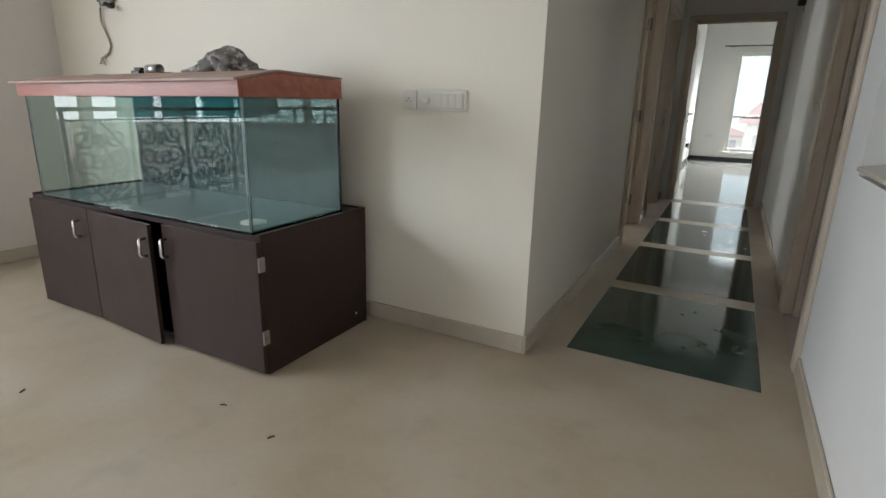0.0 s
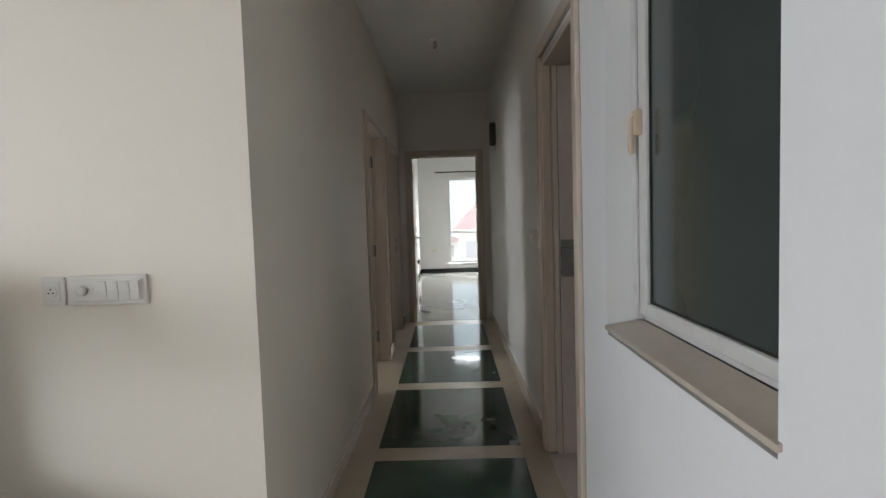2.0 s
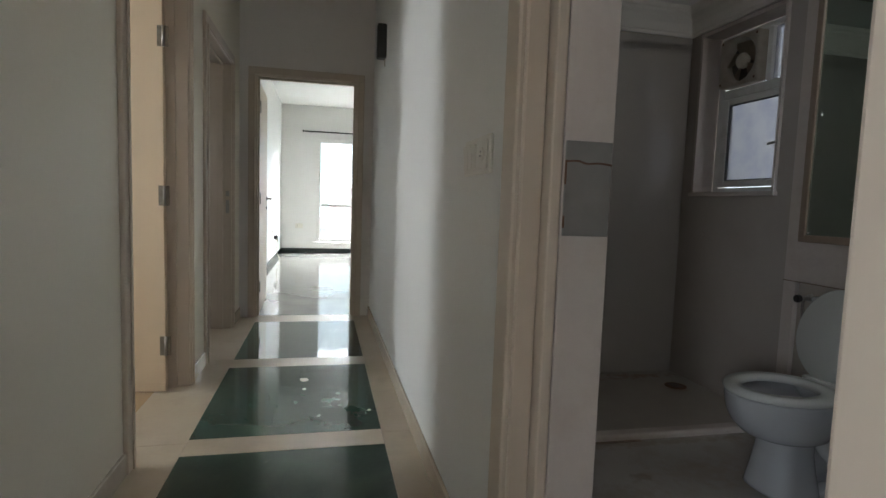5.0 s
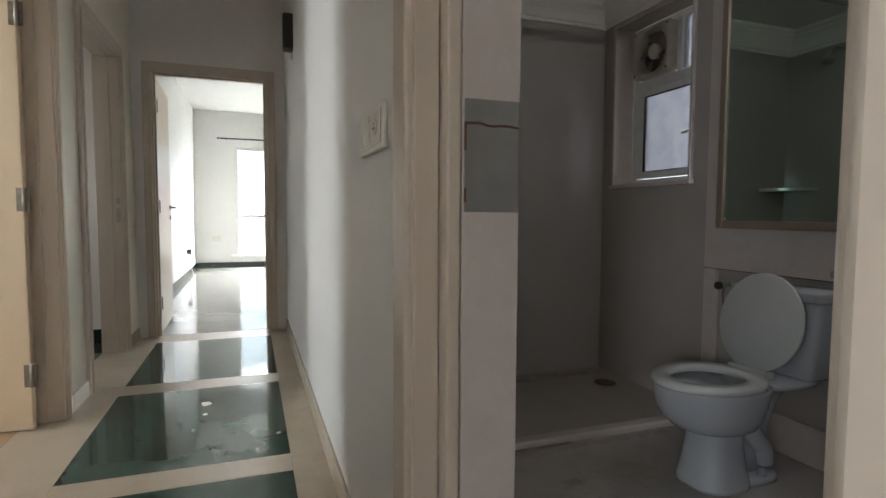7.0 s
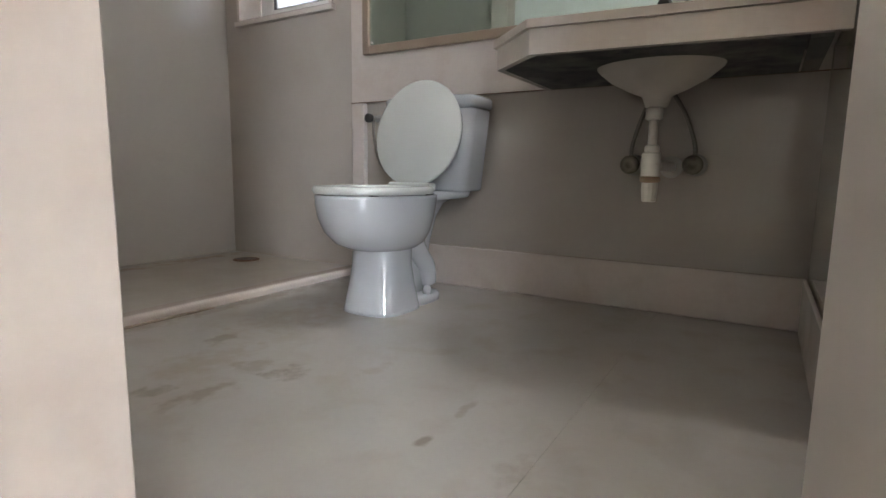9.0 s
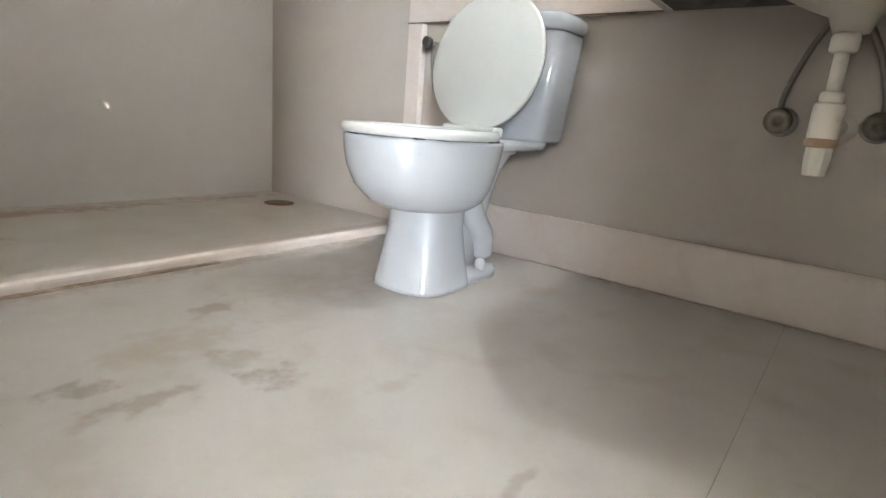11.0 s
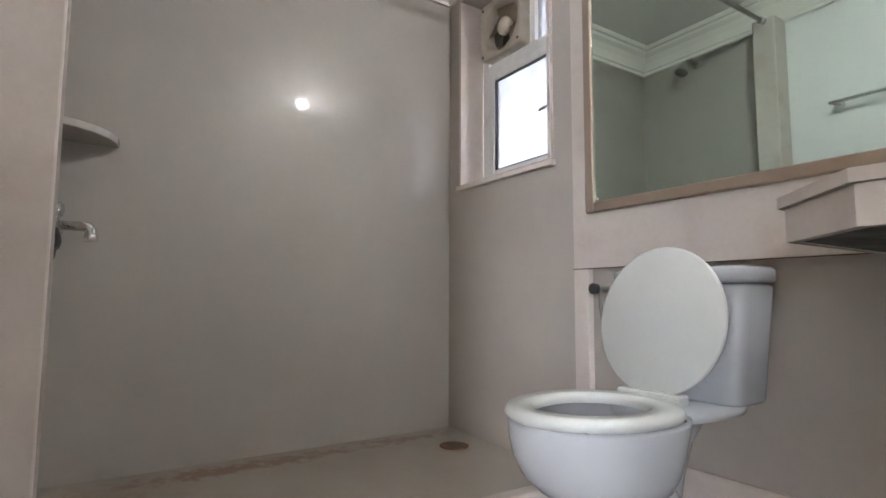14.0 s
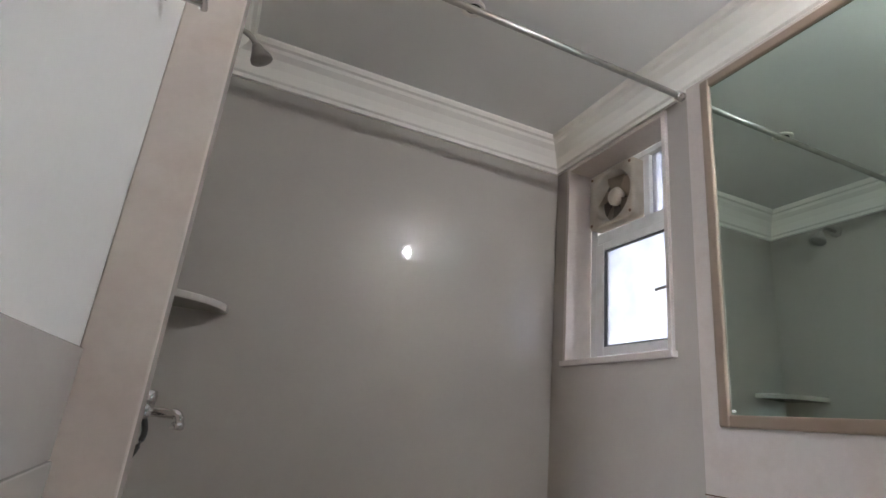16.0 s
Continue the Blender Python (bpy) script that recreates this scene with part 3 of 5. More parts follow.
# ---- living room ----
def fish_tank_cabinet():
    root = thing("tank_cabinet", "dark brown laminate cabinet with three doors under the fish tank", "cabinet")
    x0, x1, y0, y1, h = -3.10, -1.46, 1.38, 2.06, 0.60
    part("side_panel", box(x1 - 0.02, x1, y0, y1, 0, h, 0.0015), WENGE, root)
    part("side_panel", box(x0, x0 + 0.02, y0, y1, 0, h, 0.0015), WENGE, root)
    part("back_panel", box(x0 + 0.02, x1 - 0.02, y1 - 0.012, y1, 0, h), WENGE, root)
    part("top_panel", box(x0 + 0.021, x1 - 0.021, y0, y1 - 0.013, h - 0.03, h - 0.008), WENGE, root)
    part("bottom_panel", box(x0 + 0.021, x1 - 0.021, y0, y1 - 0.013, 0.03, 0.05), WENGE, root)
    for x in (-2.585, -2.035):
        part("partition", box(x - 0.01, x + 0.01, y0 + 0.01, y1 - 0.013, 0.051, h - 0.031), WENGE, root)
    for u, v, handle, hinge, turn in ((-3.098, -2.588, -2.66, -3.098, 0), (-2.582, -2.062, -2.088, -2.582, -4.5), (-2.03, -1.462, -2.006, -1.462, 0)):
        door = part("cabinet_door", box(u - hinge, v - hinge, -0.019, 0, 0.012, 0.572, 0.0015), WENGE, root)
        door.matrix_basis = pose(hinge, y0 - 0.002, 0, 0, 0, turn)
        x = handle - hinge
        bm = tube([(x, -0.019, 0.43), (x, -0.046, 0.432), (x, -0.048, 0.44), (x, -0.048, 0.50), (x, -0.046, 0.508), (x, -0.019, 0.51)], 0.0065, 8)
        part("handle", bm, CHROME, door, "chrome bow handle", True)
    for z in (0.17, 0.48):
        part("hinge", box(x1 - 0.003, x1 + 0.006, y0 - 0.02, y0 + 0.012, z - 0.03, z + 0.03, 0.002), STEEL, root, "small metal hinge")
    part("screw_cap", lathe([(0.007, 0), (0.006, 0.002)], pose(x1, 1.97, 0.07, 0, 90, 0), 12), PLASTIC, root, "small white screw cap")


fish_tank_cabinet()


def fish_tank():
    root = thing("fish_tank", "empty dusty glass fish tank with a red-brown wooden lid", "fish tank")
    x0, x1, y0, y1, z0, z1, g = -2.99, -1.50, 1.375, 1.93, 0.592, 1.12, 0.009
    part("bottom_glass", box(x0, x1, y0, y1, z0, z0 + g), TANKGLASS, root, "greenish bottom pane")
    for a in ((x0, x1, y0, y0 + g), (x0, x1, y1 - g, y1), (x0, x0 + g, y0 + g, y1 - g), (x1 - g, x1, y0 + g, y1 - g)):
        pane = part("glass_pane", box(*a, z0 + g, z1, 0.0008), TANKGLASS, root, "greenish glass pane")
        pane.visible_shadow = False
    for x, y in ((x0 + g, y0 + g), (x1 - g, y0 + g), (x0 + g, y1 - g), (x1 - g, y1 - g)):
        sx, sy = (0.006 if x < -2 else -0.006), (0.006 if y < 1.6 else -0.006)
        part("silicone_seam", prism([(x, y), (x + sx, y), (x, y + sy)], "z", z0 + g, z1 - 0.01), SILICONE, root, "greenish silicone seam")
    part("back_sheet", box(x0 + 0.004, x1 - 0.004, y1 + 0.0005, y1 + 0.002, z0 + 0.002, z1 - 0.01), TANKBACK, root, "dark teal backing sheet")
    part("bed", box(x0 + g + 0.003, x1 - g - 0.003, y0 + g + 0.003, y1 - g - 0.003, z0 + g + 0.0003, z0 + g + 0.004), TANKBED, root, "dull teal tank bed")
    part("drain_cap", lathe([(0.0, 0), (0.05, 0), (0.05, 0.006), (0.03, 0.012), (0.0, 0.012)][1:4], pose(-1.62, 1.50, z0 + g + 0.004), 20), PLASTIC, root, "white plastic drain cap")
    lid = part("lid", box(x0 - 0.02, x1 + 0.02, y0 - 0.012, y0 + 0.008, 1.112, 1.176, 0.002), REDWOOD, root, "red-brown wooden lid")
    lid.matrix_basis = pose(-1.48, 0, 0) @ pose(0, 0, 0, 0, -1.0, 0) @ pose(1.48, 0, 0)
    part("lid_back", box(x0 - 0.02, x1 + 0.02, y1 + 0.002, y1 + 0.02, 1.112, 1.192, 0.002), REDWOOD, lid)
    gable = [(y0 + 0.009, 1.112), (y1 + 0.001, 1.112), (y1 + 0.001, 1.191), (1.565, 1.205), (y0 + 0.009, 1.174)]
    part("gable", prism(gable, "x", x1 + 0.002, x1 + 0.02), REDWOOD, lid)
    part("gable", prism(gable, "x", x0 - 0.02, x0 - 0.002), REDWOOD, lid)
    top = [(y0 - 0.03, 1.17), (1.565, 1.207), (y1 + 0.02, 1.195), (y1 + 0.02, 1.203), (1.565, 1.216), (y0 - 0.03, 1.178)]
    part("lid_board", prism(top, "x", x0 - 0.05, x1 + 0.022), ROOFBOARD, lid, "faded brown lid board")


fish_tank()

# rag on the lid
bm = bmesh.new()
bmesh.ops.create_icosphere(bm, subdivisions=5, radius=1)
for v in bm.verts:
    n = noise.fractal(v.co * 2.2, 1.0, 2.0, 5)
    k = noise.ridged_multi_fractal(v.co * 1.7 + Vector((3, 1, 7)), 1.0, 2.0, 4, 1.0, 2.0)
    r = 1 + 0.25 * n + 0.12 * (k - 1)
    x, y, z = v.co * r
    hump = 0.35 + 0.65 * math.exp(-((x - 0.25) / 0.42) ** 2)
    v.co = Vector((-1.985 + 0.23 * x, 1.70 + 0.10 * y, 1.211 + (0.23 * x - 0.505) * 0.01746 + max(0.0, z) * 0.115 * hump + (0.004 if z > 0 else 0)))
mesh_thing("rag", bm, CLOTH, "crumpled grey and black rag lying on the tank lid", "rag", True)

cup = thing("metal_cup", "small grey metal cup lying on its side on the tank lid", "cup", place=(-2.36, 1.64, 1.1981))
part("body", lathe([(0.01, 0), (0.023, 0.002), (0.024, 0.085), (0.022, 0.085), (0.021, 0.006), (0.009, 0.005)], pose(-0.045, 0, 0.024, 0, 90, 0), 24), STEEL, cup, "", True)
clip = thing("clip", "small dark plastic clip on the tank lid", "clip", place=(-2.455, 1.62, 1.1965))
part("jaw", box(-0.035, 0.03, -0.015, 0.015, 0, 0.02, 0.005, 2), DARK, clip)
part("jaw", box(-0.02, 0.035, -0.01, 0.012, 0.02, 0.034, 0.005, 2), DARK, clip)
cord = mesh_thing("loose_cord", tube(smooth_path([(-2.32, 1.64, 1.2049), (-2.28, 1.61, 1.2056), (-2.25, 1.63, 1.2056), (-2.24, 1.66, 1.2053)], 6), 0.005, 8), DARK, "short black cord lying on the tank lid", "cord", True)
strip = mesh_thing("flat_strip", box(-2.78, -2.56, 1.60, 1.625, 1.192, 1.199, 0.002), DARK, "thin dark strip lying on the tank lid", "strip")

# torn cable outlet on the wall
outlet = thing("cable_outlet", "torn wall outlet with a wire hanging down the wall", "cable outlet")
bm = bmesh.new()
bmesh.ops.create_icosphere(bm, subdivisions=3, radius=1)
for v in bm.verts:
    r = 1 + 0.35 * noise.noise(v.co * 2.4)
    v.co = Vector((-3.42 + 0.075 * v.co.x * r, 2.098 + 0.02 * v.co.y, 1.665 + 0.045 * v.co.z * r))
part("wire_bundle", bm, CLOTH, outlet, "dusty brown wire bundle", True)
part("cable", tube(smooth_path([(-3.47, 2.10, 1.66), (-3.50, 2.104, 1.55), (-3.47, 2.108, 1.47), (-3.44, 2.108, 1.40), (-3.47, 2.106, 1.35), (-3.53, 2.106, 1.325), (-3.545, 2.106, 1.305)], 8), 0.0065, 8), CABLE, outlet, "", True)
part("cable_end", prism([(-3.575, 1.285), (-3.545, 1.325), (-3.535, 1.33), (-3.55, 1.285)], "y", 2.10, 2.107), CABLE, outlet, "frayed pale cable end")
part("cable_end", prism([(-3.535, 1.33), (-3.52, 1.32), (-3.505, 1.275), (-3.52, 1.285)], "y", 2.10, 2.107), CABLE, outlet, "frayed pale cable end")
part("plug", tube([(-3.40, 2.085, 1.63), (-3.35, 2.075, 1.612), (-3.31, 2.07, 1.608)], 0.012, 8), DARK, outlet, "black plug tip", True)


def switch_board(name, label, u0, u1, z0, z1, place, modules, blank=0):
    """A wall plate in local x, z that faces -y, with modules as (from, to, kind)."""
    root = thing(name, label, "switchboard")
    root.matrix_basis = place
    part("plate", box(u0, u1, -0.012, 0, z0, z1, 0.004, 2), PLASTIC, root)
    part("module_frame", box(u0 + 0.012, u1 - 0.012, -0.016, -0.0122, z0 + 0.012, z1 - 0.012, 0.002), PLASTIC, root)
    for a, b, kind in modules:
        if kind == "rocker":
            r = part("rocker", prism([(-0.0165, z0 + 0.018), (-0.0165, z1 - 0.018), (-0.024, z1 - 0.018), (-0.019, (z0 + z1) / 2), (-0.0185, z0 + 0.018)], "x", a, b), PLASTIC, root)
        elif kind == "knob":
            part("knob", lathe([(0.016, 0), (0.015, 0.012), (0.010, 0.014)], pose((a + b) / 2, -0.0165, (z0 + z1) / 2, 90, 0, 0), 20), PLASTIC, root, "round regulator knob", True)
        else:
            s = part("socket", lathe([(0.018, 0), (0.018, 0.002), (0.014, 0.003)], pose((a + b) / 2, -0.0165, (z0 + z1) / 2, 90, 0, 0), 20), PLASTIC, root, "socket face")
            for dx, dz in ((-0.007, -0.004), (0.007, -0.004), (0, 0.007)):
                part("pin_hole", lathe([(0.0025, 0), (0.0025, 0.0012)], pose((a + b) / 2 + dx, -0.0192, (z0 + z1) / 2 + dz, 90, 0, 0), 8), DARK, s)
    return root


switch_board("switchboard", "white switchboard with a regulator knob on the wall", -1.195, -0.95, 1.07, 1.162, pose(0, YT, 0),
             [(-1.17, -1.12, "knob"), (-1.105, -1.07, "rocker"), (-1.068, -1.035, "rocker"), (-1.033, -1.0, "rocker"), (-0.998, -0.97, "rocker")])
switch_board("socket_plate", "blank white socket plate on the living room wall", -1.275, -1.203, 1.072, 1.16, pose(0, YT, 0), [(-1.26, -1.22, "socket")])
switch_board("switch_plate", "white switch plate with rockers on the corridor wall", -0.12, 0.12, -0.05, 0.05, pose(XR, 3.70, 1.157, 0, 0, -90),
             [(-0.10, -0.06, "rocker"), (-0.055, -0.02, "rocker"), (-0.015, 0.02, "rocker"), (0.045, 0.09, "socket")])
switch_board("bell_switch", "small white switch plate on the painted wall", -0.033, 0.033, -0.035, 0.035, pose(XR, 1.035, 1.145, 0, 0, -90), [(-0.018, 0.018, "rocker")])


def kitchen_window():
    root = thing("window_1", "white framed inner window with dark glass and a beige sill", "window")
    root["kind"] = "structure"
    y0, y1, z0, z1 = 1.335, 2.25, 0.9545, 2.1
    part("window_sill", prism([(XR - 0.010, 0.921), (0.60, 0.938), (0.60, 0.953), (XR - 0.010, 0.935)], "y", y0 - 0.012, y1 - 0.003, 0.002), SKIRT, root, "beige marble sill")
    xf0, xf1 = 0.60, 0.65
    w = 0.05
    for a in ((y0, y0 + w, z0, z1), (y1 - w, y1, z0, z1), (y0 + w, y1 - w, z0, z0 + 0.03), (y0 + w, y1 - w, z1 - w, z1)):
        part("window_frame", box(xf0, xf1, *a, 0.004, 2), WORNSHADED, root, "white frame greyed for wear and shade")
    part("frame_bead", box(xf0 - 0.026, xf0 - 0.0005, y1 - w + 0.0155, y1 - 0.001, z0 + 0.001, z1 - 0.001, 0.004, 2), WORNSHADED, root, "white frame bead greyed for wear and shade")
    sash = part("sash", box(xf0 - 0.018, xf0 + 0.02, y1 - w - 0.05, y1 - w + 0.012, z0 + 0.022, z1 - w + 0.01, 0.005, 2), WORNSHADED, root, "white sash")
    part("rail", box(xf0 - 0.018, xf0 + 0.02, y0 + w - 0.012, y1 - w - 0.051, z0 + 0.022, z0 + 0.064, 0.005, 2), WORNSHADED, sash)
    part("rail", box(xf0 - 0.018, xf0 + 0.02, y0 + w - 0.012, y1 - w - 0.051, z1 - w - 0.045, z1 - w + 0.01, 0.005, 2), WORNSHADED, sash)
    part("stile", box(xf0 - 0.018, xf0 + 0.02, y0 + w - 0.012, y0 + w + 0.05, z0 + 0.065, z1 - w - 0.046, 0.005, 2), WORNSHADED, sash)
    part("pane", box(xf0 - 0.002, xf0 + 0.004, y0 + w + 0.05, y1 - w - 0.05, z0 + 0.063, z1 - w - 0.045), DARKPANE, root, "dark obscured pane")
    part("gasket", box(xf0 - 0.006, xf0 - 0.0035, y0 + w + 0.05, y1 - w - 0.05, z0 + 0.063, z0 + 0.069), DARK, root, "black rubber gasket")
    part("gasket", box(xf0 - 0.006, xf0 - 0.0035, y1 - w - 0.056, y1 - w - 0.05, z0 + 0.07, z1 - w - 0.045), DARK, root, "black rubber gasket")
    # no seal here: a dark strip stands in for the shaded gap
    part("gasket", box(xf0 - 0.0165, xf0 - 0.0005, y1 - w + 0.0125, y1 - w + 0.015, z0 + 0.03, z1 - w), DARK, root, "dark strip for the shade beside the sash")
    hy = y1 - w - 0.012
    h = part("handle", box(xf0 - 0.04, xf0 - 0.018, hy - 0.016, hy + 0.016, 1.54, 1.62, 0.005, 2), LEAF, root, "yellowed plastic handle")
    part("grip", tube(smooth_path([(xf0 - 0.036, hy, 1.605), (xf0 - 0.043, hy + 0.006, 1.60), (xf0 - 0.045, hy + 0.012, 1.575), (xf0 - 0.045, hy + 0.012, 1.50), (xf0 - 0.041, hy + 0.011, 1.484)], 6), 0.0085, 10), LEAF, h, "", True)


kitchen_window()

# ---- balcony seen mirrored in the tank ----
mesh_thing("balcony_floor", box(-5.45, -4.2, -3.2, 1.4, -0.15, -0.03), SKIRT, "pale balcony floor slab", "balcony", kind="structure")
mesh_thing("balcony_ceiling", box(-5.45, -4.2, -3.2, 1.4, 2.62, 2.75), CEIL, "balcony slab above", "balcony", kind="structure")


def balcony_railing():
    root = thing("balcony_railing", "black iron balcony railing with scrolled panels", "railing")
    x = -5.3
    part("top_rail", box(x - 0.03, x + 0.03, -3.15, 1.35, 0.93, 0.97, 0.008, 2), IRON, root)
    part("rail", box(x - 0.012, x + 0.012, -3.15, 1.35, 0.84, 0.86), IRON, root)
    part("rail", box(x - 0.012, x + 0.012, -3.15, 1.35, 0.06, 0.08), IRON, root)
    y = -3.1
    while y < 1.4:
        part("post", box(x - 0.015, x + 0.015, y - 0.015, y + 0.015, -0.03, 0.93), IRON, root)
        y += 0.63
    def scroll(cy, cz, r, turns, start, flip):
        return [(x, cy + flip * r * (1 - 0.75 * k / 24) * math.cos(start + turns * 2 * math.pi * k / 24), cz + r * (1 - 0.75 * k / 24) * math.sin(start + turns * 2 * math.pi * k / 24)) for k in range(25)]
    y = -3.1
    while y < 1.2:
        bm = None
        for flip in (-1, 1):
            cy = y + 0.315 + flip * 0.155
            for cz, up in ((0.68, 1), (0.46, -1), (0.24, 1)):
                bm = tube(scroll(cy, cz, 0.115, 1.4, 1.57 * up, flip), 0.013, 6, bm)
                bm = tube(scroll(cy - flip * 0.12, cz - 0.02, 0.075, 1.2, -1.57 * up, -flip), 0.011, 6, bm)
            bm = tube(smooth_path([(x, y + 0.315 + flip * 0.02, 0.08), (x, y + 0.315 + flip * 0.26, 0.45), (x, y + 0.315 + flip * 0.02, 0.84)], 8), 0.013, 6, bm)
        part("scroll_panel", bm, IRON, root, "curled iron panel")
        y += 0.63


balcony_railing()


def balcony_door():
    root = thing("window_2", "white framed open sliding door to the balcony", "sliding door")
    root["kind"] = "structure"
    part("head", box(-4.16, -4.09, -2.45, 0.75, 2.24, 2.3, 0.004), ALU, root)
    part("track", box(-4.16, -4.09, -2.45, 0.75, -0.002, 0.012, 0.002), ALU, root)
    for y in (-2.45, 0.69):
        part("stile", box(-4.16, -4.09, y, y + 0.06, 0.012, 2.24, 0.004), ALU, root)
    for y0, y1 in ((-2.38, -1.5),):
        for a in ((y0, y0 + 0.06, 0.02, 2.23), (y1 - 0.06, y1, 0.02, 2.23), (y0 + 0.06, y1 - 0.06, 0.02, 0.1), (y0 + 0.06, y1 - 0.06, 2.15, 2.23)):
            part("sash", box(-4.145, -4.11, *a, 0.004), ALU, root)
        p = part("pane", box(-4.13, -4.125, y0 + 0.06, y1 - 0.06, 0.1, 2.15), PANE, root)
        p.visible_shadow = False


balcony_door()

# ---- corridor and side rooms ----
def hinged_leaf(name, label, place, width, height, thick, face=-1, handle=True, hinges=(0.25, 1.02, 1.8), paint=LEAF):
    """A leaf in local x from its hinge, standing on local z = 0, thick towards +y."""
    root = thing(name, label, "door")
    root.matrix_basis = place
    part("panel", box(0.004, width, 0, thick, 0.008, height, 0.003), paint, root)
    for z in hinges:
        yf = 0 if face < 0 else thick
        h = part("hinge", box(-0.022, 0.03, yf - 0.0025, yf + 0.0025, z - 0.05, z + 0.05, 0.001), OLDMETAL, root, "dull metal hinge")
        part("knuckle", tube([(0.0, yf + face * 0.006, z - 0.05), (0.0, yf + face * 0.006, z + 0.05)], 0.007, 10), STEEL, h, "", True)
    if handle:
        for side, y in ((-1, 0), (1, thick)):
            x = width - 0.06
            p = part("rose", lathe([(0.024, 0), (0.024, 0.006), (0.018, 0.009)], pose(x, y, 1.02, 90 if side < 0 else -90, 0, 0), 18), STEEL, root, "steel handle rose")
            part("lever", tube(smooth_path([(x, y + side * 0.006, 1.02), (x, y + side * 0.045, 1.02), (x - 0.03, y + side * 0.052, 1.02), (x - 0.12, y + side * 0.05, 1.018)], 5), 0.009, 10), STEEL, p, "steel lever", True)
            part("keyhole_plate", lathe([(0.018, 0), (0.018, 0.005)], pose(x, y, 0.93, 90 if side < 0 else -90, 0, 0), 16), DARK, root, "dark keyhole plate")
    return root


hinged_leaf("side_room_door", "cream painted side room door standing wide open", pose(-0.70, 5.262, 0, 0, 0, 176), 0.74, 2.0, 0.035, 1, False)
hinged_leaf("bedroom_door", "cream painted bedroom door standing wide open", pose(-0.468, 7.17, 0, 0, 0, 91.2), 0.79, 2.02, 0.036, -1)
hinged_leaf("bathroom_door", "beige bathroom door folded back against the tiled wall", pose(0.622, 2.658, 0, 0, 0, 8.6), 0.64, 2.03, 0.034, 1, False, (), BATHLEAF)

bell = thing("door_chime", "narrow dark brown chime box high on the corridor wall", "door chime")
part("body", box(0.425, XR, 6.12, 6.20, 2.03, 2.265, 0.012, 3), DARK, bell)
part("cable", tube([(0.482, 6.16, 2.03), (0.483, 6.16, 1.98)], 0.004, 6), CABLE, bell)

bulb = thing("ceiling_hook", "small bare metal lamp holder on the corridor ceiling", "lamp holder")
part("rose", lathe([(0.04, 0), (0.04, -0.012), (0.02, -0.02)], pose(-0.10, 5.1, H), 18), PLASTIC, bulb)
part("holder", lathe([(0.012, -0.02), (0.017, -0.035), (0.017, -0.075), (0.01, -0.08)], pose(-0.10, 5.1, H), 14), STEEL, bulb, "", True)

random.seed(5)
for cx, cy, r in ((-0.02, 5.35, 0.028), (0.31, 4.86, 0.012), (-0.01, 5.2, 0.010)):
    mesh_thing("paper_scrap", prism([(cx + r * random.uniform(0.6, 1.3) * math.cos(a), cy + r * random.uniform(0.6, 1.3) * math.sin(a)) for a in (0, 1.1, 2.3, 3.4, 4.6, 5.5)], "z", 0.0003, 0.003), PLASTIC, "tiny white paper scrap on the green marble", "paper scrap")
for cx, cy, a in ((-1.438, 1.127, 0.4), (-2.171, 0.81, 2.0), (-1.14, 1.073, 1.0)):
    d = Vector((math.cos(a), math.sin(a), 0)) * 0.012
    mesh_thing("dirt_crumb", tube([(cx - d.x, cy - d.y, 0.0028), (cx, cy + 0.004, 0.0035), (cx + d.x, cy + d.y, 0.0028)], 0.0028, 6), RUST, "tiny brown crumb on the polished floor", "crumb")


def side_window(name, y0, y1):
    root = thing(name, "white framed side room window", "window")
    root["kind"] = "structure"
    x0, x1, z0, z1 = -3.56, -3.51, 0.85, 2.15
    for a in ((y0, y0 + 0.05, z0, z1), (y1 - 0.05, y1, z0, z1), (y0 + 0.05, y1 - 0.05, z0, z0 + 0.05), (y0 + 0.05, y1 - 0.05, z1 - 0.05, z1)):
        part("window_frame", box(x0, x1, *a, 0.003), ALU, root)
    p = part("pane", box(-3.537, -3.533, y0 + 0.05, y1 - 0.05, z0 + 0.05, z1 - 0.05), PANE, root)
    p.visible_shadow = False


side_window("window_3", 4.4, 5.4)
side_window("window_4", 5.9, 6.75)

# ---- bedroom ----
def bedroom_window():
    root = thing("window_5", "tall white framed bedroom window with a transom", "window")
    root["kind"] = "structure"
    x0, x1, z0, z1, ya, yb = -0.05, 1.95, 0.22, 2.18, 12.94, 13.0
    for a in ((x0, x0 + 0.06, z0, z1), (x1 - 0.06, x1, z0, z1)):
        part("window_frame", box(a[0], a[1], ya, yb, a[2], a[3], 0.004), ALU, root)
    for z in (z0, 0.90, z1 - 0.06):
        part("window_frame", box(x0 + 0.06, x1 - 0.06, ya, yb, z, z + 0.06, 0.004), ALU, root)
    for x in (0.60, 1.26):
        part("mullion", box(x, x + 0.05, ya, yb, 0.96, z1 - 0.06, 0.004), ALU, root)
        part("mullion", box(x, x + 0.05, ya, yb, z0 + 0.06, 0.90, 0.004), ALU, root)
    part("window_sill", box(x0 - 0.08, x1 + 0.08, 12.86, 12.94, z0 - 0.035, z0 - 0.004, 0.004), ALU, root, "thin white sill")
    for u, v in ((x0 + 0.06, 0.60), (0.65, 1.26), (1.31, x1 - 0.06)):
        for w, z in ((z0 + 0.06, 0.90), (0.96, z1 - 0.06)):
            p = part("pane", box(u, v, 12.968, 12.972, w, z), PANE, root)
            p.visible_shadow = False


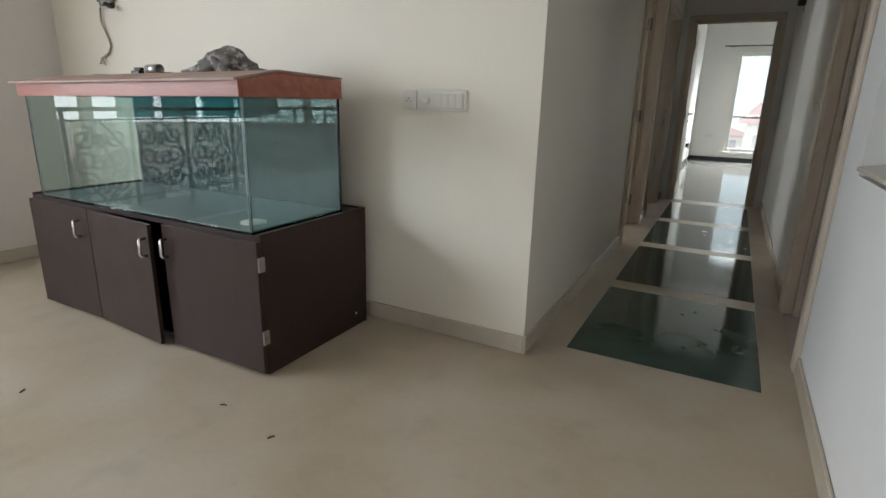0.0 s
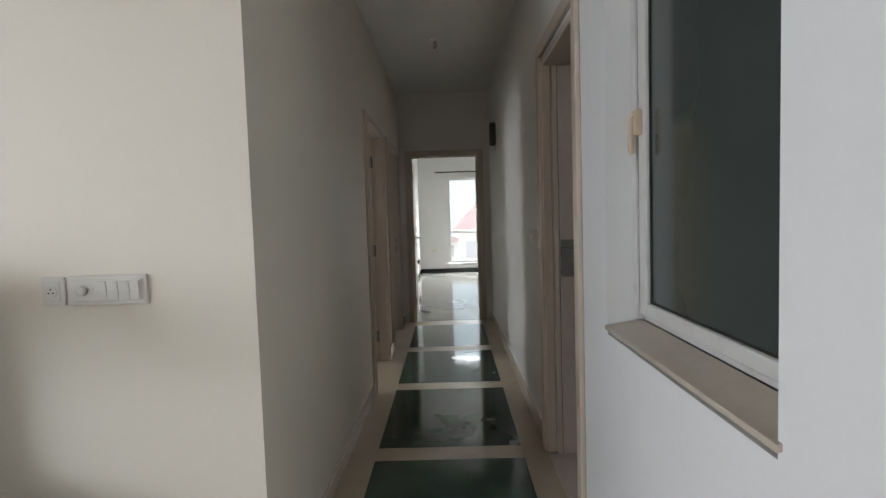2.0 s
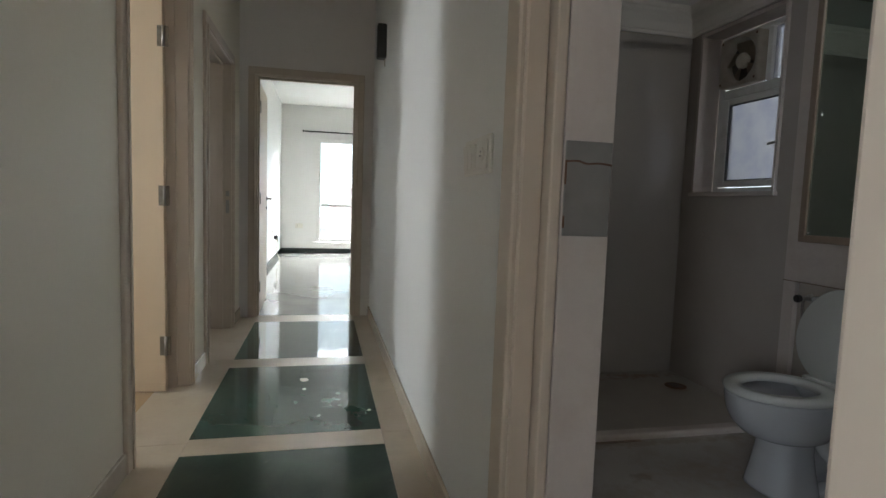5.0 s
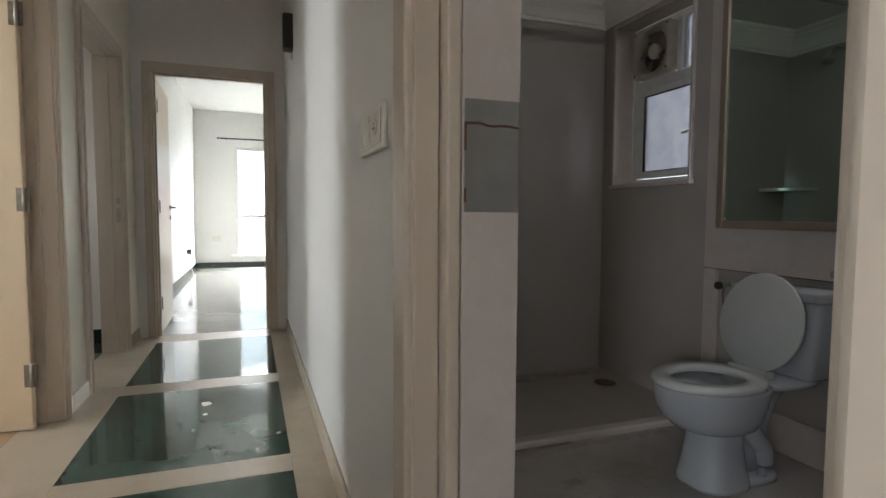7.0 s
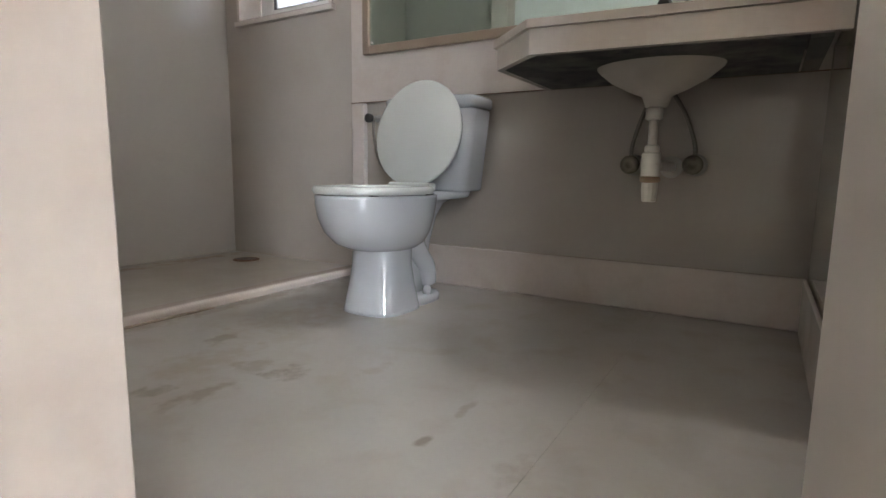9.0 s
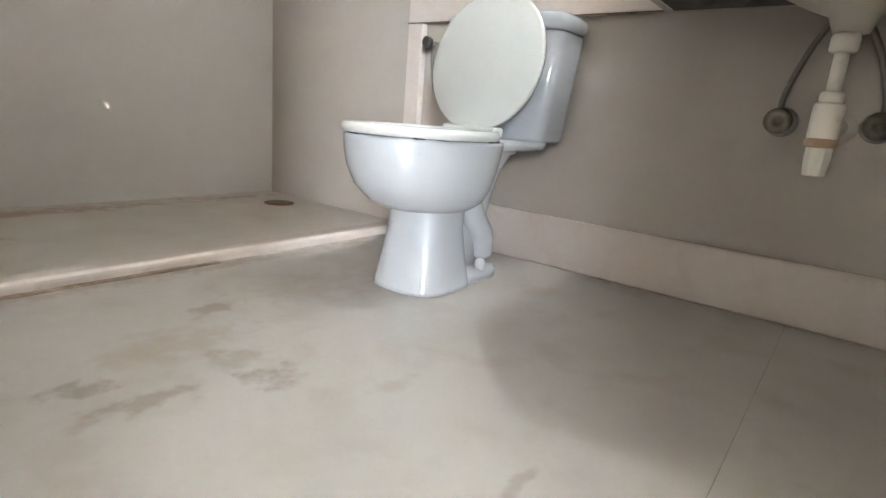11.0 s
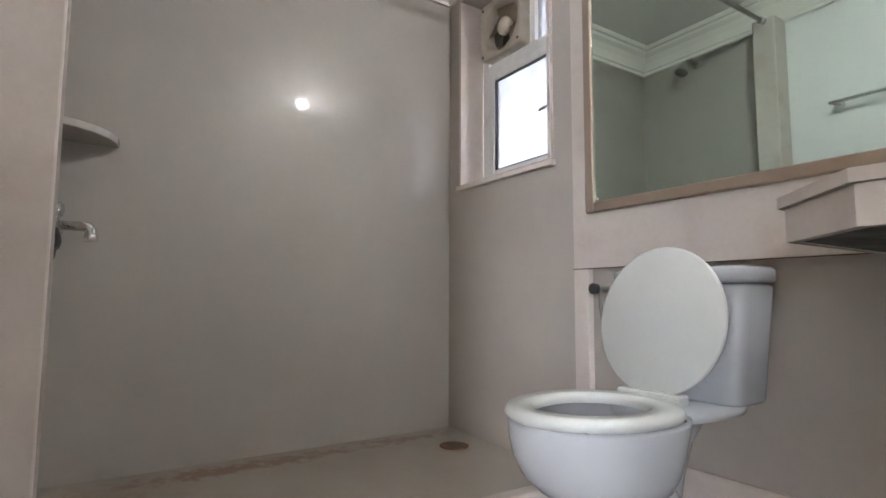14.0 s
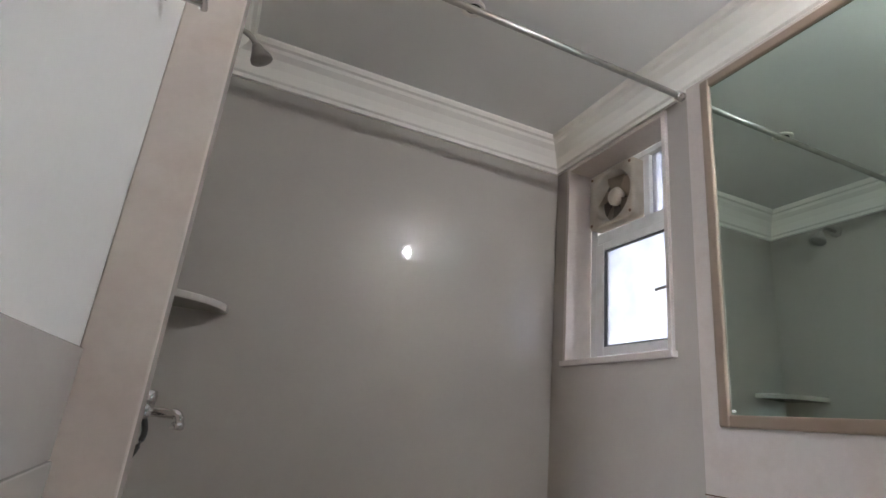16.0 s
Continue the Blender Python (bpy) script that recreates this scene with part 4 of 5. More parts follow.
bedroom_window()
rod = thing("curtain_rod", "thin dark curtain rod above the bedroom window", "curtain rod")
part("rod", tube([(-0.29, 12.82, 2.31), (2.2, 12.82, 2.31)], 0.012, 10), DARK, rod, "", True)
part("finial", lathe([(0.012, 0), (0.02, 0.012), (0.012, 0.03)], pose(-0.30, 12.82, 2.31, 0, -90, 0), 12), DARK, rod, "", True)
for x in (-0.18, 1.0, 2.1):
    part("bracket", box(x - 0.01, x + 0.01, 12.81, 12.9, 2.29, 2.31), DARK, rod)
switch_board("bedroom_socket", "white socket plate low on the bedroom wall", -0.07, 0.07, -0.045, 0.045, pose(-0.38, 12.9, 0.52), [(-0.05, -0.01, "socket"), (0.01, 0.04, "rocker")])
tv = switch_board("bedroom_outlet", "white outlet with a loose cable on the bedroom side wall", -0.06, 0.06, -0.05, 0.05, pose(-0.72, 11.3, 0.48, 0, 0, 90), [(-0.04, 0.0, "socket")])
part("plug", box(-0.02, 0.04, -0.08, -0.017, -0.12, -0.05, 0.008, 2), DARK, tv, "dark plug")
part("cable", tube(smooth_path([(0.0, -0.04, -0.06), (0.06, -0.06, -0.2), (0.1, -0.05, -0.3), (0.0, -0.10, -0.42), (-0.25, -0.13, -0.474), (-0.5, -0.10, -0.474)], 8), 0.006, 8), CABLE, tv, "loose grey cable", True)
part("cable", tube(smooth_path([(0.02, -0.03, 0.02), (0.08, -0.06, -0.05), (0.05, -0.08, -0.16), (-0.03, -0.06, -0.1)], 8), 0.006, 8), CABLE, tv, "loose grey cable", True)

# ---- bathroom shell ----
clad = thing("wall_cladding", "pink marble cladding with a niche on the tiled bathroom wall", "cladding")
clad["kind"] = "structure"
part("upper_panel", box(2.222, BX, 2.742, 4.40, 0.724, 2.085, 0.003), PINK, clad)
part("corner_strip", box(2.222, BX, 4.335, 4.40, 0.0, 0.7235, 0.003), PINK, clad)
part("skirting", box(2.228, BX, 2.742, 4.334, 0.0, 0.155, 0.004), PINK, clad)
part("joint", box(2.2205, 2.2215, 2.742, 4.40, 0.7225, 0.7255), RUST, clad, "dark joint line")
dado = thing("dado", "pink marble band above beige tiles on the bathroom wall", "dado")
dado["kind"] = "structure"
part("band", box(INNER, INNER + 0.009, 3.397, 4.355, 0.715, 0.91, 0.002), DADO, dado)
part("tile", box(INNER, INNER + 0.014, 3.397, 4.355, 0.0, 0.7147, 0.002), DADO, dado)
mesh_thing("shower_pilaster", box(INNER, 0.745, 4.36, 4.47, 0.018, 2.085, 0.005, 2), PINK, "pink marble pilaster at the shower's edge", "pilaster", kind="structure")
mesh_thing("shower_side_wall", box(INNER, 0.628, 4.47, BY, 0.018, 2.1), TILE, "glossy beige tiled shower side wall", "wall", kind="structure")
mesh_thing("south_skirting", box(1.30, 2.222, 2.741, 2.752, 0.0, 0.155, 0.003), PINK, "pink marble skirting", "skirting", kind="structure")

profile = [(0.0, 2.078), (0.014, 2.078), (0.018, 2.092), (0.028, 2.098), (0.034, 2.112), (0.046, 2.136), (0.066, 2.166), (0.088, 2.184), (0.094, 2.196), (0.108, 2.2), (0.116, 2.212), (0.118, 2.2195), (0.0, 2.2195)]
rings = [[(INNER + 0.008 + d, 2.741 + d, z), (BX - d - 0.001, 2.741 + d, z), (BX - d - 0.001, BY - d - 0.001, z), (INNER + 0.008 + d, BY - d - 0.001, z)] for d, z in profile]
mesh_thing("coving", loft(rings, False), COVE, "moulded white plaster coving round the bathroom ceiling", "coving", kind="structure")


def bath_window():
    root = thing("window_6", "white framed frosted bathroom window with a marble reveal", "window")
    root["kind"] = "structure"
    y0, y1, z0, z1 = 4.516, 5.13, 1.135, 2.07
    part("reveal", box(2.236, 2.368, y1 - 0.02, y1 - 0.001, z0, z1, 0.002), PINK, root, "marble reveal")
    part("reveal", box(2.236, 2.368, y0 + 0.001, y0 + 0.02, z0, z1, 0.002), PINK, root, "marble reveal")
    part("reveal", box(2.236, 2.368, y0 + 0.021, y1 - 0.021, z1 - 0.022, z1 - 0.001, 0.002), PINK, root, "marble reveal")
    part("window_sill", box(2.224, 2.368, y0 - 0.01, y1 + 0.006, z0 - 0.012, z0 + 0.012, 0.003), PINK, root, "thin marble sill")
    a, b = 2.369, 2.423
    y0, y1, z0, z1 = y0 + 0.02, y1 - 0.02, z0 + 0.012, z1 - 0.02
    for u in ((y0, y0 + 0.045, z0, z1), (y1 - 0.045, y1, z0, z1), (y0 + 0.046, y1 - 0.046, z0, z0 + 0.03), (y0 + 0.046, y1 - 0.046, 1.69, 1.742), (y0 + 0.046, y1 - 0.046, z1 - 0.03, z1), (4.738, 4.772, 1.743, z1 - 0.031)):
        # backlit shade on this white frame is put into its grey colour
        part("window_frame", box(a, b, *u, 0.004, 2), WORNSHADED, root, "white frame greyed for wear and shade")
    s0, s1, t0, t1 = y0 + 0.05, y1 - 0.05, z0 + 0.034, 1.686
    sash = part("sash", box(a - 0.012, a + 0.03, s0, s0 + 0.05, t0, t1, 0.005, 2), WORNSHADED, root, "white casement")
    for u in ((s1 - 0.05, s1, t0, t1), (s0 + 0.051, s1 - 0.051, t0, t0 + 0.036), (s0 + 0.051, s1 - 0.051, t1 - 0.036, t1)):
        part("rail", box(a - 0.012, a + 0.03, *u, 0.005, 2), WORNSHADED, sash)
    p = part("pane", box(a + 0.008, a + 0.013, s0 + 0.05, s1 - 0.05, t0 + 0.036, t1 - 0.036), FROST, root, "frosted pane")
    p = part("pane", box(a + 0.02, a + 0.025, y0 + 0.045, 4.738, 1.742, z1 - 0.03), FROST, root, "frosted pane")
    for u in ((s1 - 0.055, s1 - 0.05, t0 + 0.036, t1 - 0.036), (s0 + 0.05, s1 - 0.056, t0 + 0.036, t0 + 0.041), (s0 + 0.05, s1 - 0.056, t1 - 0.041, t1 - 0.036)):
        part("gasket", box(a - 0.006, a + 0.0075, *u), DARK, root, "black rubber gasket")
    h = part("handle", box(a - 0.03, a - 0.012, s0 + 0.012, s0 + 0.03, 1.36, 1.43, 0.003), STEEL, root, "small metal latch")
    part("lever", tube([(a - 0.03, s0 + 0.02, 1.40), (a - 0.05, s0 + 0.03, 1.40), (a - 0.055, s0 + 0.075, 1.395)], 0.006, 8), STEEL, h, "", True)


bath_window()


def exhaust_fan():
    root = thing("exhaust_fan", "dusty cream square exhaust fan in the window", "exhaust fan", place=(2.322, 4.924, 1.884))
    n, k = 40, 40
    def rounded(half, r, x):
        pts = []
        for i in range(n):
            a = 2 * math.pi * i / n
            c, s_ = math.cos(a), math.sin(a)
            e = 0.18
            pts.append((x, half * math.copysign(abs(c) ** e, c), half * 0.94 * math.copysign(abs(s_) ** e, s_)))
        return pts
    def circle(r, x):
        return [(x, r * math.cos(2 * math.pi * i / n), r * math.sin(2 * math.pi * i / n)) for i in range(n)]
    housing = loft([rounded(0.146, 0, 0.07), rounded(0.148, 0, 0.012), rounded(0.142, 0, 0.0), circle(0.125, 0.0), circle(0.118, 0.008), circle(0.112, 0.06)], False)
    part("housing", housing, FANBODY, root, "dusty cream housing", True)
    part("back_plate", lathe([(0.113, 0), (0.113, 0.006)], pose(0.06, 0, 0, 0, 90, 0), 32), FANBACK, root)
    part("hub", lathe([(0.042, 0), (0.042, -0.02), (0.034, -0.03), (0.012, -0.034)], pose(0.045, 0, 0, 0, 90, 0), 24), FANHUB, root, "round cream hub", True)
    for i in range(5):
        m = pose(0.042, 0, 0, 72 * i, 0, 0)
        bm = bmesh.new()
        vs = [m @ Vector(v) for v in ((0.012, -0.02, 0.035), (-0.012, 0.02, 0.035), (-0.016, 0.045, 0.075), (-0.014, 0.05, 0.105), (0.016, -0.03, 0.108), (0.018, -0.035, 0.07))]
        f = bm.faces.new([bm.verts.new(v) for v in vs])
        bmesh.ops.solidify(bm, geom=[f], thickness=0.003)
        part("blade", bm, FANBLADE, root, "dirty dark blade")
    for y, z in ((0.124, 0.116), (-0.124, 0.116), (0.124, -0.116), (-0.124, -0.116)):
        part("screw", lathe([(0.007, 0), (0.006, -0.003)], pose(0.0, y, z, 0, 90, 0), 10), RUST, root, "rusty screw")


exhaust_fan()


def wall_mirror():
    root = thing("wall_mirror", "large wall mirror in a thin brown wooden frame", "mirror")
    y0, y1, z0, z1, w = 2.885, 4.322, 0.91, 2.055, 0.034
    for a in ((y0, y0 + w, z0, z1), (y1 - w, y1, z0, z1), (y0 + w, y1 - w, z0, z0 + w), (y0 + w, y1 - w, z1 - w, z1)):
        part("frame", box(2.199, 2.2215, *a, 0.005, 2), MIRRORFRAME, root, "brown wooden frame")
    part("mirror_glass", box(2.208, 2.2215, y0 + w, y1 - w, z0 + w, z1 - w), MIRROR, root, "slightly green mirror glass")
    part("clip", lathe([(0.004, 0), (0.004, -0.004)], pose(2.208, y1 - w - 0.012, z0 + w + 0.01, 0, 90, 0), 10), PLASTIC, root, "tiny white mirror clip")


wall_mirror()


def vanity_counter():
    root = thing("vanity_counter", "pink marble washbasin counter with a clipped corner", "counter")
    outline = [(1.735, 2.743), (1.668, 3.382), (1.825, 3.545), (2.2215, 3.545), (2.2215, 2.743)]
    cx, cy, rx, ry = 1.965, 3.13, 0.14, 0.172
    bm = bmesh.new()
    outer = [bm.verts.new((x, y, 0.802)) for x, y in outline]
    inner = [bm.verts.new((cx + rx * math.cos(2 * math.pi * i / 32), cy + ry * math.sin(2 * math.pi * i / 32), 0.802)) for i in range(32)]
    edges = [bm.edges.new((v[i], v[(i + 1) % len(v)])) for v in (outer, inner) for i in range(len(v))]
    bmesh.ops.triangle_fill(bm, use_beauty=True, use_dissolve=False, edges=edges)
    faces = list(bm.faces)
    r = bmesh.ops.extrude_face_region(bm, geom=faces)
    for v in r["geom"]:
        if isinstance(v, bmesh.types.BMVert):
            v.co.z -= 0.02
    part("slab", bm, PINK, root, "polished marble top")
    bm = bmesh.new()
    outer = [bm.verts.new((cx + 0.02 + (x - cx - 0.02) * 0.9, cy + (y - cy) * 0.93, 0.7812)) for x, y in outline]
    inner = [bm.verts.new((cx + (rx + 0.012) * math.cos(2 * math.pi * i / 32), cy + (ry + 0.012) * math.sin(2 * math.pi * i / 32), 0.7812)) for i in range(32)]
    edges = [bm.edges.new((v[i], v[(i + 1) % len(v)])) for v in (outer, inner) for i in range(len(v))]
    bmesh.ops.triangle_fill(bm, use_beauty=True, use_dissolve=False, edges=edges)
    r = bmesh.ops.extrude_face_region(bm, geom=list(bm.faces))
    for v in r["geom"]:
        if isinstance(v, bmesh.types.BMVert):
            v.co.z -= 0.004
    part("underside", bm, SHADEDSTONE, root, "unpolished underside, darkened for shade")
    def apron(a, b, t=0.02):
        a, b = Vector((*a, 0)), Vector((*b, 0))
        d = (b - a).normalized()
        nrm = Vector((-d.y, d.x, 0)) * t
        return prism([tuple(p.xy) for p in (a, b, b - nrm, a - nrm)], "z", 0.722, 0.7815, 0.0015)
    part("apron", apron((1.745, 2.745), (1.678, 3.378)), PINK, root)
    part("apron", apron((1.678, 3.3785), (1.829, 3.535)), PINK, root)
    part("apron", apron((1.8295, 3.5355), (2.22, 3.5355)), PINK, root)
    part("bearer", box(1.80, 2.21, 2.77, 2.81, 0.723, 0.781), GREY, root, "dark stone bearer")
    # rough underside plate, coloured near black for the shade below the counter
    part("underside", prism([(1.765, 2.815), (1.702, 3.37), (1.838, 3.513), (2.215, 3.513), (2.215, 2.815)], "z", 0.7225, 0.73), SHADEDSTONE, root, "rough underside, darkened for shade")

    basin = thing("washbasin", "white ceramic washbasin set into the marble counter", "washbasin", place=(cx, cy, 0))
    def ring(k, z):
        return [((rx + k) * math.cos(2 * math.pi * i / 32), (ry + k) * math.sin(2 * math.pi * i / 32), z) for i in range(32)]
    def scaled(f, z):
        return [(rx * f * math.cos(2 * math.pi * i / 32), ry * f * math.sin(2 * math.pi * i / 32), z) for i in range(32)]
    rings = [scaled(0.84, 0.75), ring(-0.003, 0.78), ring(-0.002, 0.8025), ring(0.022, 0.8025), ring(0.024, 0.809), ring(0.012, 0.815), ring(-0.008, 0.812), scaled(0.90, 0.775), scaled(0.74, 0.73), scaled(0.5, 0.69), scaled(0.12, 0.672)]
    part("rim", loft(rings, True), CERAMIC, basin, "white basin rim", True)
    under = [scaled(1.04, 0.778), scaled(1.0, 0.748), scaled(0.90, 0.715), scaled(0.70, 0.686), scaled(0.44, 0.662), scaled(0.22, 0.646), scaled(0.16, 0.618)]
    part("bowl", loft(under, True), RAWBOWL, basin, "dull unglazed bowl underside", True)

    tap = thing("basin_tap", "chrome basin mixer with two round knobs on the counter", "tap", place=(2.14, 3.145, 0.802))
    part("base", box(-0.025, 0.025, -0.085, 0.085, 0, 0.018, 0.008, 3), CHROME, tap, "", True)
    part("spout", tube(smooth_path([(0.0, 0, 0.015), (0.0, 0, 0.08), (-0.02, 0, 0.108), (-0.06, 0, 0.112), (-0.095, 0, 0.098)], 6), 0.015, 14), DARK, tap, "dark tarnished spout", True)
    for y in (-0.072, 0.072):
        k = part("knob_stem", lathe([(0.014, 0.016), (0.012, 0.035)], pose(0, y, 0), 14), CHROME, tap, "", True)
        part("knob", lathe([(0.012, 0.032), (0.024, 0.036), (0.027, 0.048), (0.024, 0.06), (0.012, 0.064)], pose(0, y, 0), 18), CHROME, k, "round chrome knob", True)

    trap = thing("waste_trap", "yellowed white plastic bottle trap under the washbasin", "waste trap", place=(1.97, 3.135, 0))
    thin = Matrix.Diagonal((0.74, 0.74, 1, 1))
    part("waste_nut", lathe([(0.026, 0.618), (0.03, 0.612), (0.03, 0.59), (0.024, 0.586)], thin, 20), PVC, trap, "", True)
    part("tail_pipe", lathe([(0.016, 0.60), (0.016, 0.50)], thin, 18), PVC, trap, "", True)
    part("collar", lathe([(0.022, 0.52), (0.026, 0.516), (0.026, 0.504), (0.022, 0.5)], thin, 20), PVC, trap, "", True)
    part("bottle", lathe([(0.03, 0.5), (0.034, 0.495), (0.034, 0.44), (0.028, 0.43)], thin, 20), PVC, trap, "", True)
    part("bottle_ring", lathe([(0.028, 0.438), (0.037, 0.435), (0.037, 0.424), (0.028, 0.42)], thin, 20), RING, trap, "rust-stained ring", True)
    part("cup", lathe([(0.028, 0.424), (0.029, 0.40), (0.025, 0.37), (0.02, 0.368)], thin, 12), PVC, trap)
    part("outlet_pipe", tube([(0.03, 0, 0.47), (0.1, -0.01, 0.468), (0.278, -0.012, 0.466)], 0.016, 12), PVC, trap, "", True)
    part("wall_flange", lathe([(0.034, 0), (0.034, 0.01), (0.02, 0.014)], pose(0.28, -0.012, 0.466, 0, -90, 0), 18), STEEL, trap)

    for y, bend in ((3.235, 0.03), (3.055, -0.03)):
        v = thing("angle_valve", "dull angle valve with a braided hose on the tiled wall", "valve", "valves under the washbasin")
        part("wall_flange", lathe([(0.034, 0), (0.034, 0.006), (0.026, 0.012), (0.014, 0.014)], pose(BX, y, 0.472, 0, -90, 0), 20), STEEL, v, "", True)
        part("body", tube([(BX - 0.012, y, 0.472), (BX - 0.06, y, 0.472)], 0.013, 12), STEEL, v, "", True)
        part("knob", lathe([(0.026, 0), (0.029, 0.004), (0.029, 0.014), (0.018, 0.018), (0.01, 0.017), (0.008, 0.008)], pose(BX - 0.06, y, 0.472, 0, -90, 0), 14), OLDMETAL, v, "round valve knob", True)
        part("hose", tube(smooth_path([(BX - 0.045, y, 0.482), (BX - 0.05, y, 0.53), (BX - 0.07, y - bend, 0.62), (BX - 0.11, 3.145 + bend * 0.6, 0.70), (BX - 0.11, 3.145 + bend * 0.6, 0.77)], 6), 0.0062, 8), HOSE, v, "dark braided hose", True)


vanity_counter()


def toilet():
    cy = 3.905
    root = thing("toilet", "white ceramic toilet with its seat lid raised", "toilet", place=(0, cy, 0))
    n = 40
    def egg(front, back, half, z, squash=1.0):
        """An egg-shaped ring, front towards -x."""
        mid = back - half * 1.05
        pts = []
        for i in range(n):
            a = 2 * math.pi * i / n
            c, s_ = math.cos(a), math.sin(a)
            x = mid + (back - mid) * c if c > 0 else mid + (mid - front) * c
            pts.append((x, half * s_ * squash, z))
        return pts
    f = 1.545
    bowl = [egg(1.70, 1.89, 0.083, 0.195), egg(1.66, 1.912, 0.105, 0.202), egg(1.615, 1.932, 0.133, 0.222), egg(1.577, 1.947, 0.155, 0.258), egg(1.556, 1.957, 0.167, 0.30), egg(1.547, 1.965, 0.172, 0.338), egg(f, 1.97, 0.173, 0.362),
            egg(f, 1.97, 0.173, 0.37), egg(f + 0.03, 1.94, 0.147, 0.37), egg(f + 0.07, 1.90, 0.11, 0.33), egg(f + 0.15, 1.84, 0.07, 0.26), egg(1.72, 1.81, 0.03, 0.24)]
    part("bowl", loft(bowl), CERAMIC, root, "", True)
    def foot(front, back, hf, hb, z):
        pts = []
        for i in range(n):
            a = 2 * math.pi * i / n
            c, s_ = math.cos(a), math.sin(a)
            e = 0.6
            t = (c + 1) / 2
            x = front + (back - front) * (0.5 + 0.5 * math.copysign(abs(c) ** e, c))
            pts.append((x, (hf + (hb - hf) * t) * math.copysign(abs(s_) ** 0.75, s_), z))
        return pts
    ped = [foot(1.672, 1.90, 0.108, 0.108, 0.0), foot(1.675, 1.90, 0.106, 0.105, 0.012), foot(1.69, 1.885, 0.095, 0.092, 0.08), foot(1.70, 1.875, 0.085, 0.083, 0.15), foot(1.70, 1.88, 0.082, 0.082, 0.195), foot(1.69, 1.89, 0.085, 0.085, 0.21)]
    part("pedestal", loft(ped), CERAMIC, root, "", True)
    base = [foot(1.84, 2.04, 0.10, 0.092, 0.0), foot(1.84, 2.04, 0.10, 0.092, 0.022), foot(1.85, 2.03, 0.09, 0.082, 0.032)]
    part("foot_flange", loft(base), CERAMIC, root, "", True)
    back = [foot(1.85, 2.00, 0.05, 0.045, 0.03), foot(1.86, 2.01, 0.05, 0.047, 0.12), foot(1.87, 2.025, 0.058, 0.055, 0.21), foot(1.88, 2.045, 0.075, 0.068, 0.29), foot(1.89, 2.065, 0.10, 0.085, 0.335), foot(1.89, 2.10, 0.125, 0.105, 0.348), foot(1.89, 2.19, 0.145, 0.135, 0.354), foot(1.89, 2.20, 0.15, 0.14, 0.374)]
    part("rear_column", loft(back), CERAMIC, root, "", True)
    for s_ in (-1, 1):
        bm = tube(smooth_path([(1.875, s_ * 0.05, 0.24), (1.915, s_ * 0.056, 0.17), (1.965, s_ * 0.052, 0.12), (1.985, s_ * 0.045, 0.06)], 6), 0.034, 14)
        part("trapway_bulge", bm, CERAMIC, root, "", True)
        part("bolt_cap", lathe([(0.015, 0.03), (0.015, 0.048), (0.011, 0.058), (0.004, 0.061)], pose(1.93, s_ * 0.082, 0), 14), CERAMIC, root, "white bolt cap", True)
    def block(x0, x1, h0, z0, taper, z1, bev):
        rings = []
        for z, t, b in ((z0, 0, 0.006), (z0 + 0.008, 0, 0), (z1 - 0.008, 1, 0), (z1, 1, 0.006)):
            h = h0 + taper * t - b
            xa = x0 - 0.012 * t + b
            r = 0.045
            pts = []
            for i in range(n):
                a = 2 * math.pi * i / n
                c, s_ = math.cos(a), math.sin(a)
                e = 0.32
                pts.append(((xa + x1) / 2 + (x1 - xa) / 2 * math.copysign(abs(c) ** e, c), h * math.copysign(abs(s_) ** e, s_), z))
            rings.append(pts)
        return loft(rings)
    cist = part("cistern", block(2.06, 2.215, 0.148, 0.375, 0.03, 0.66, 0), CERAMIC, root, "", True)
    part("cistern_lid", block(2.034, 2.22, 0.186, 0.662, 0.0, 0.70, 0), CERAMIC, cist, "", True)
    # seat ring and raised lid
    seat = [egg(f + 0.002, 1.945, 0.171, 0.3735), egg(f - 0.004, 1.948, 0.177, 0.383), egg(f + 0.002, 1.942, 0.171, 0.395), egg(f + 0.055, 1.88, 0.118, 0.395), egg(f + 0.062, 1.872, 0.112, 0.384), egg(f + 0.058, 1.877, 0.116, 0.3735)]
    bm = loft(seat, False)
    ring = part("seat", bm, SEAT, root, "cream plastic seat ring", True)
    for bx, by in ((1.62, 0.10), (1.62, -0.10), (1.85, 0.14), (1.85, -0.14)):
        part("bumper", box(bx - 0.012, bx + 0.012, by - 0.008, by + 0.008, 0.3695, 0.3745), DARK, ring, "rubber bumper")
    part("hinge_block", box(1.93, 1.975, -0.085, 0.085, 0.378, 0.405, 0.006, 2), SEAT, ring, "plastic hinge block")
    lid = []
    tilt = 11
    for k, z in ((0.0, 0.0), (0.006, 0.004), (0.004, 0.013), (-0.012, 0.017)):
        lid.append([pose(1.948, 0, 0.40, 0, 90 + tilt, 0) @ Vector((p[0], p[1], z)) for p in [(q[0] - 1.985, q[1], 0) for q in egg(1.63 - k, 1.99 + k * 0.3, 0.168 + k, 0)]])
    part("seat_lid", loft(lid), SEAT, root, "raised cream seat lid", True)


toilet()

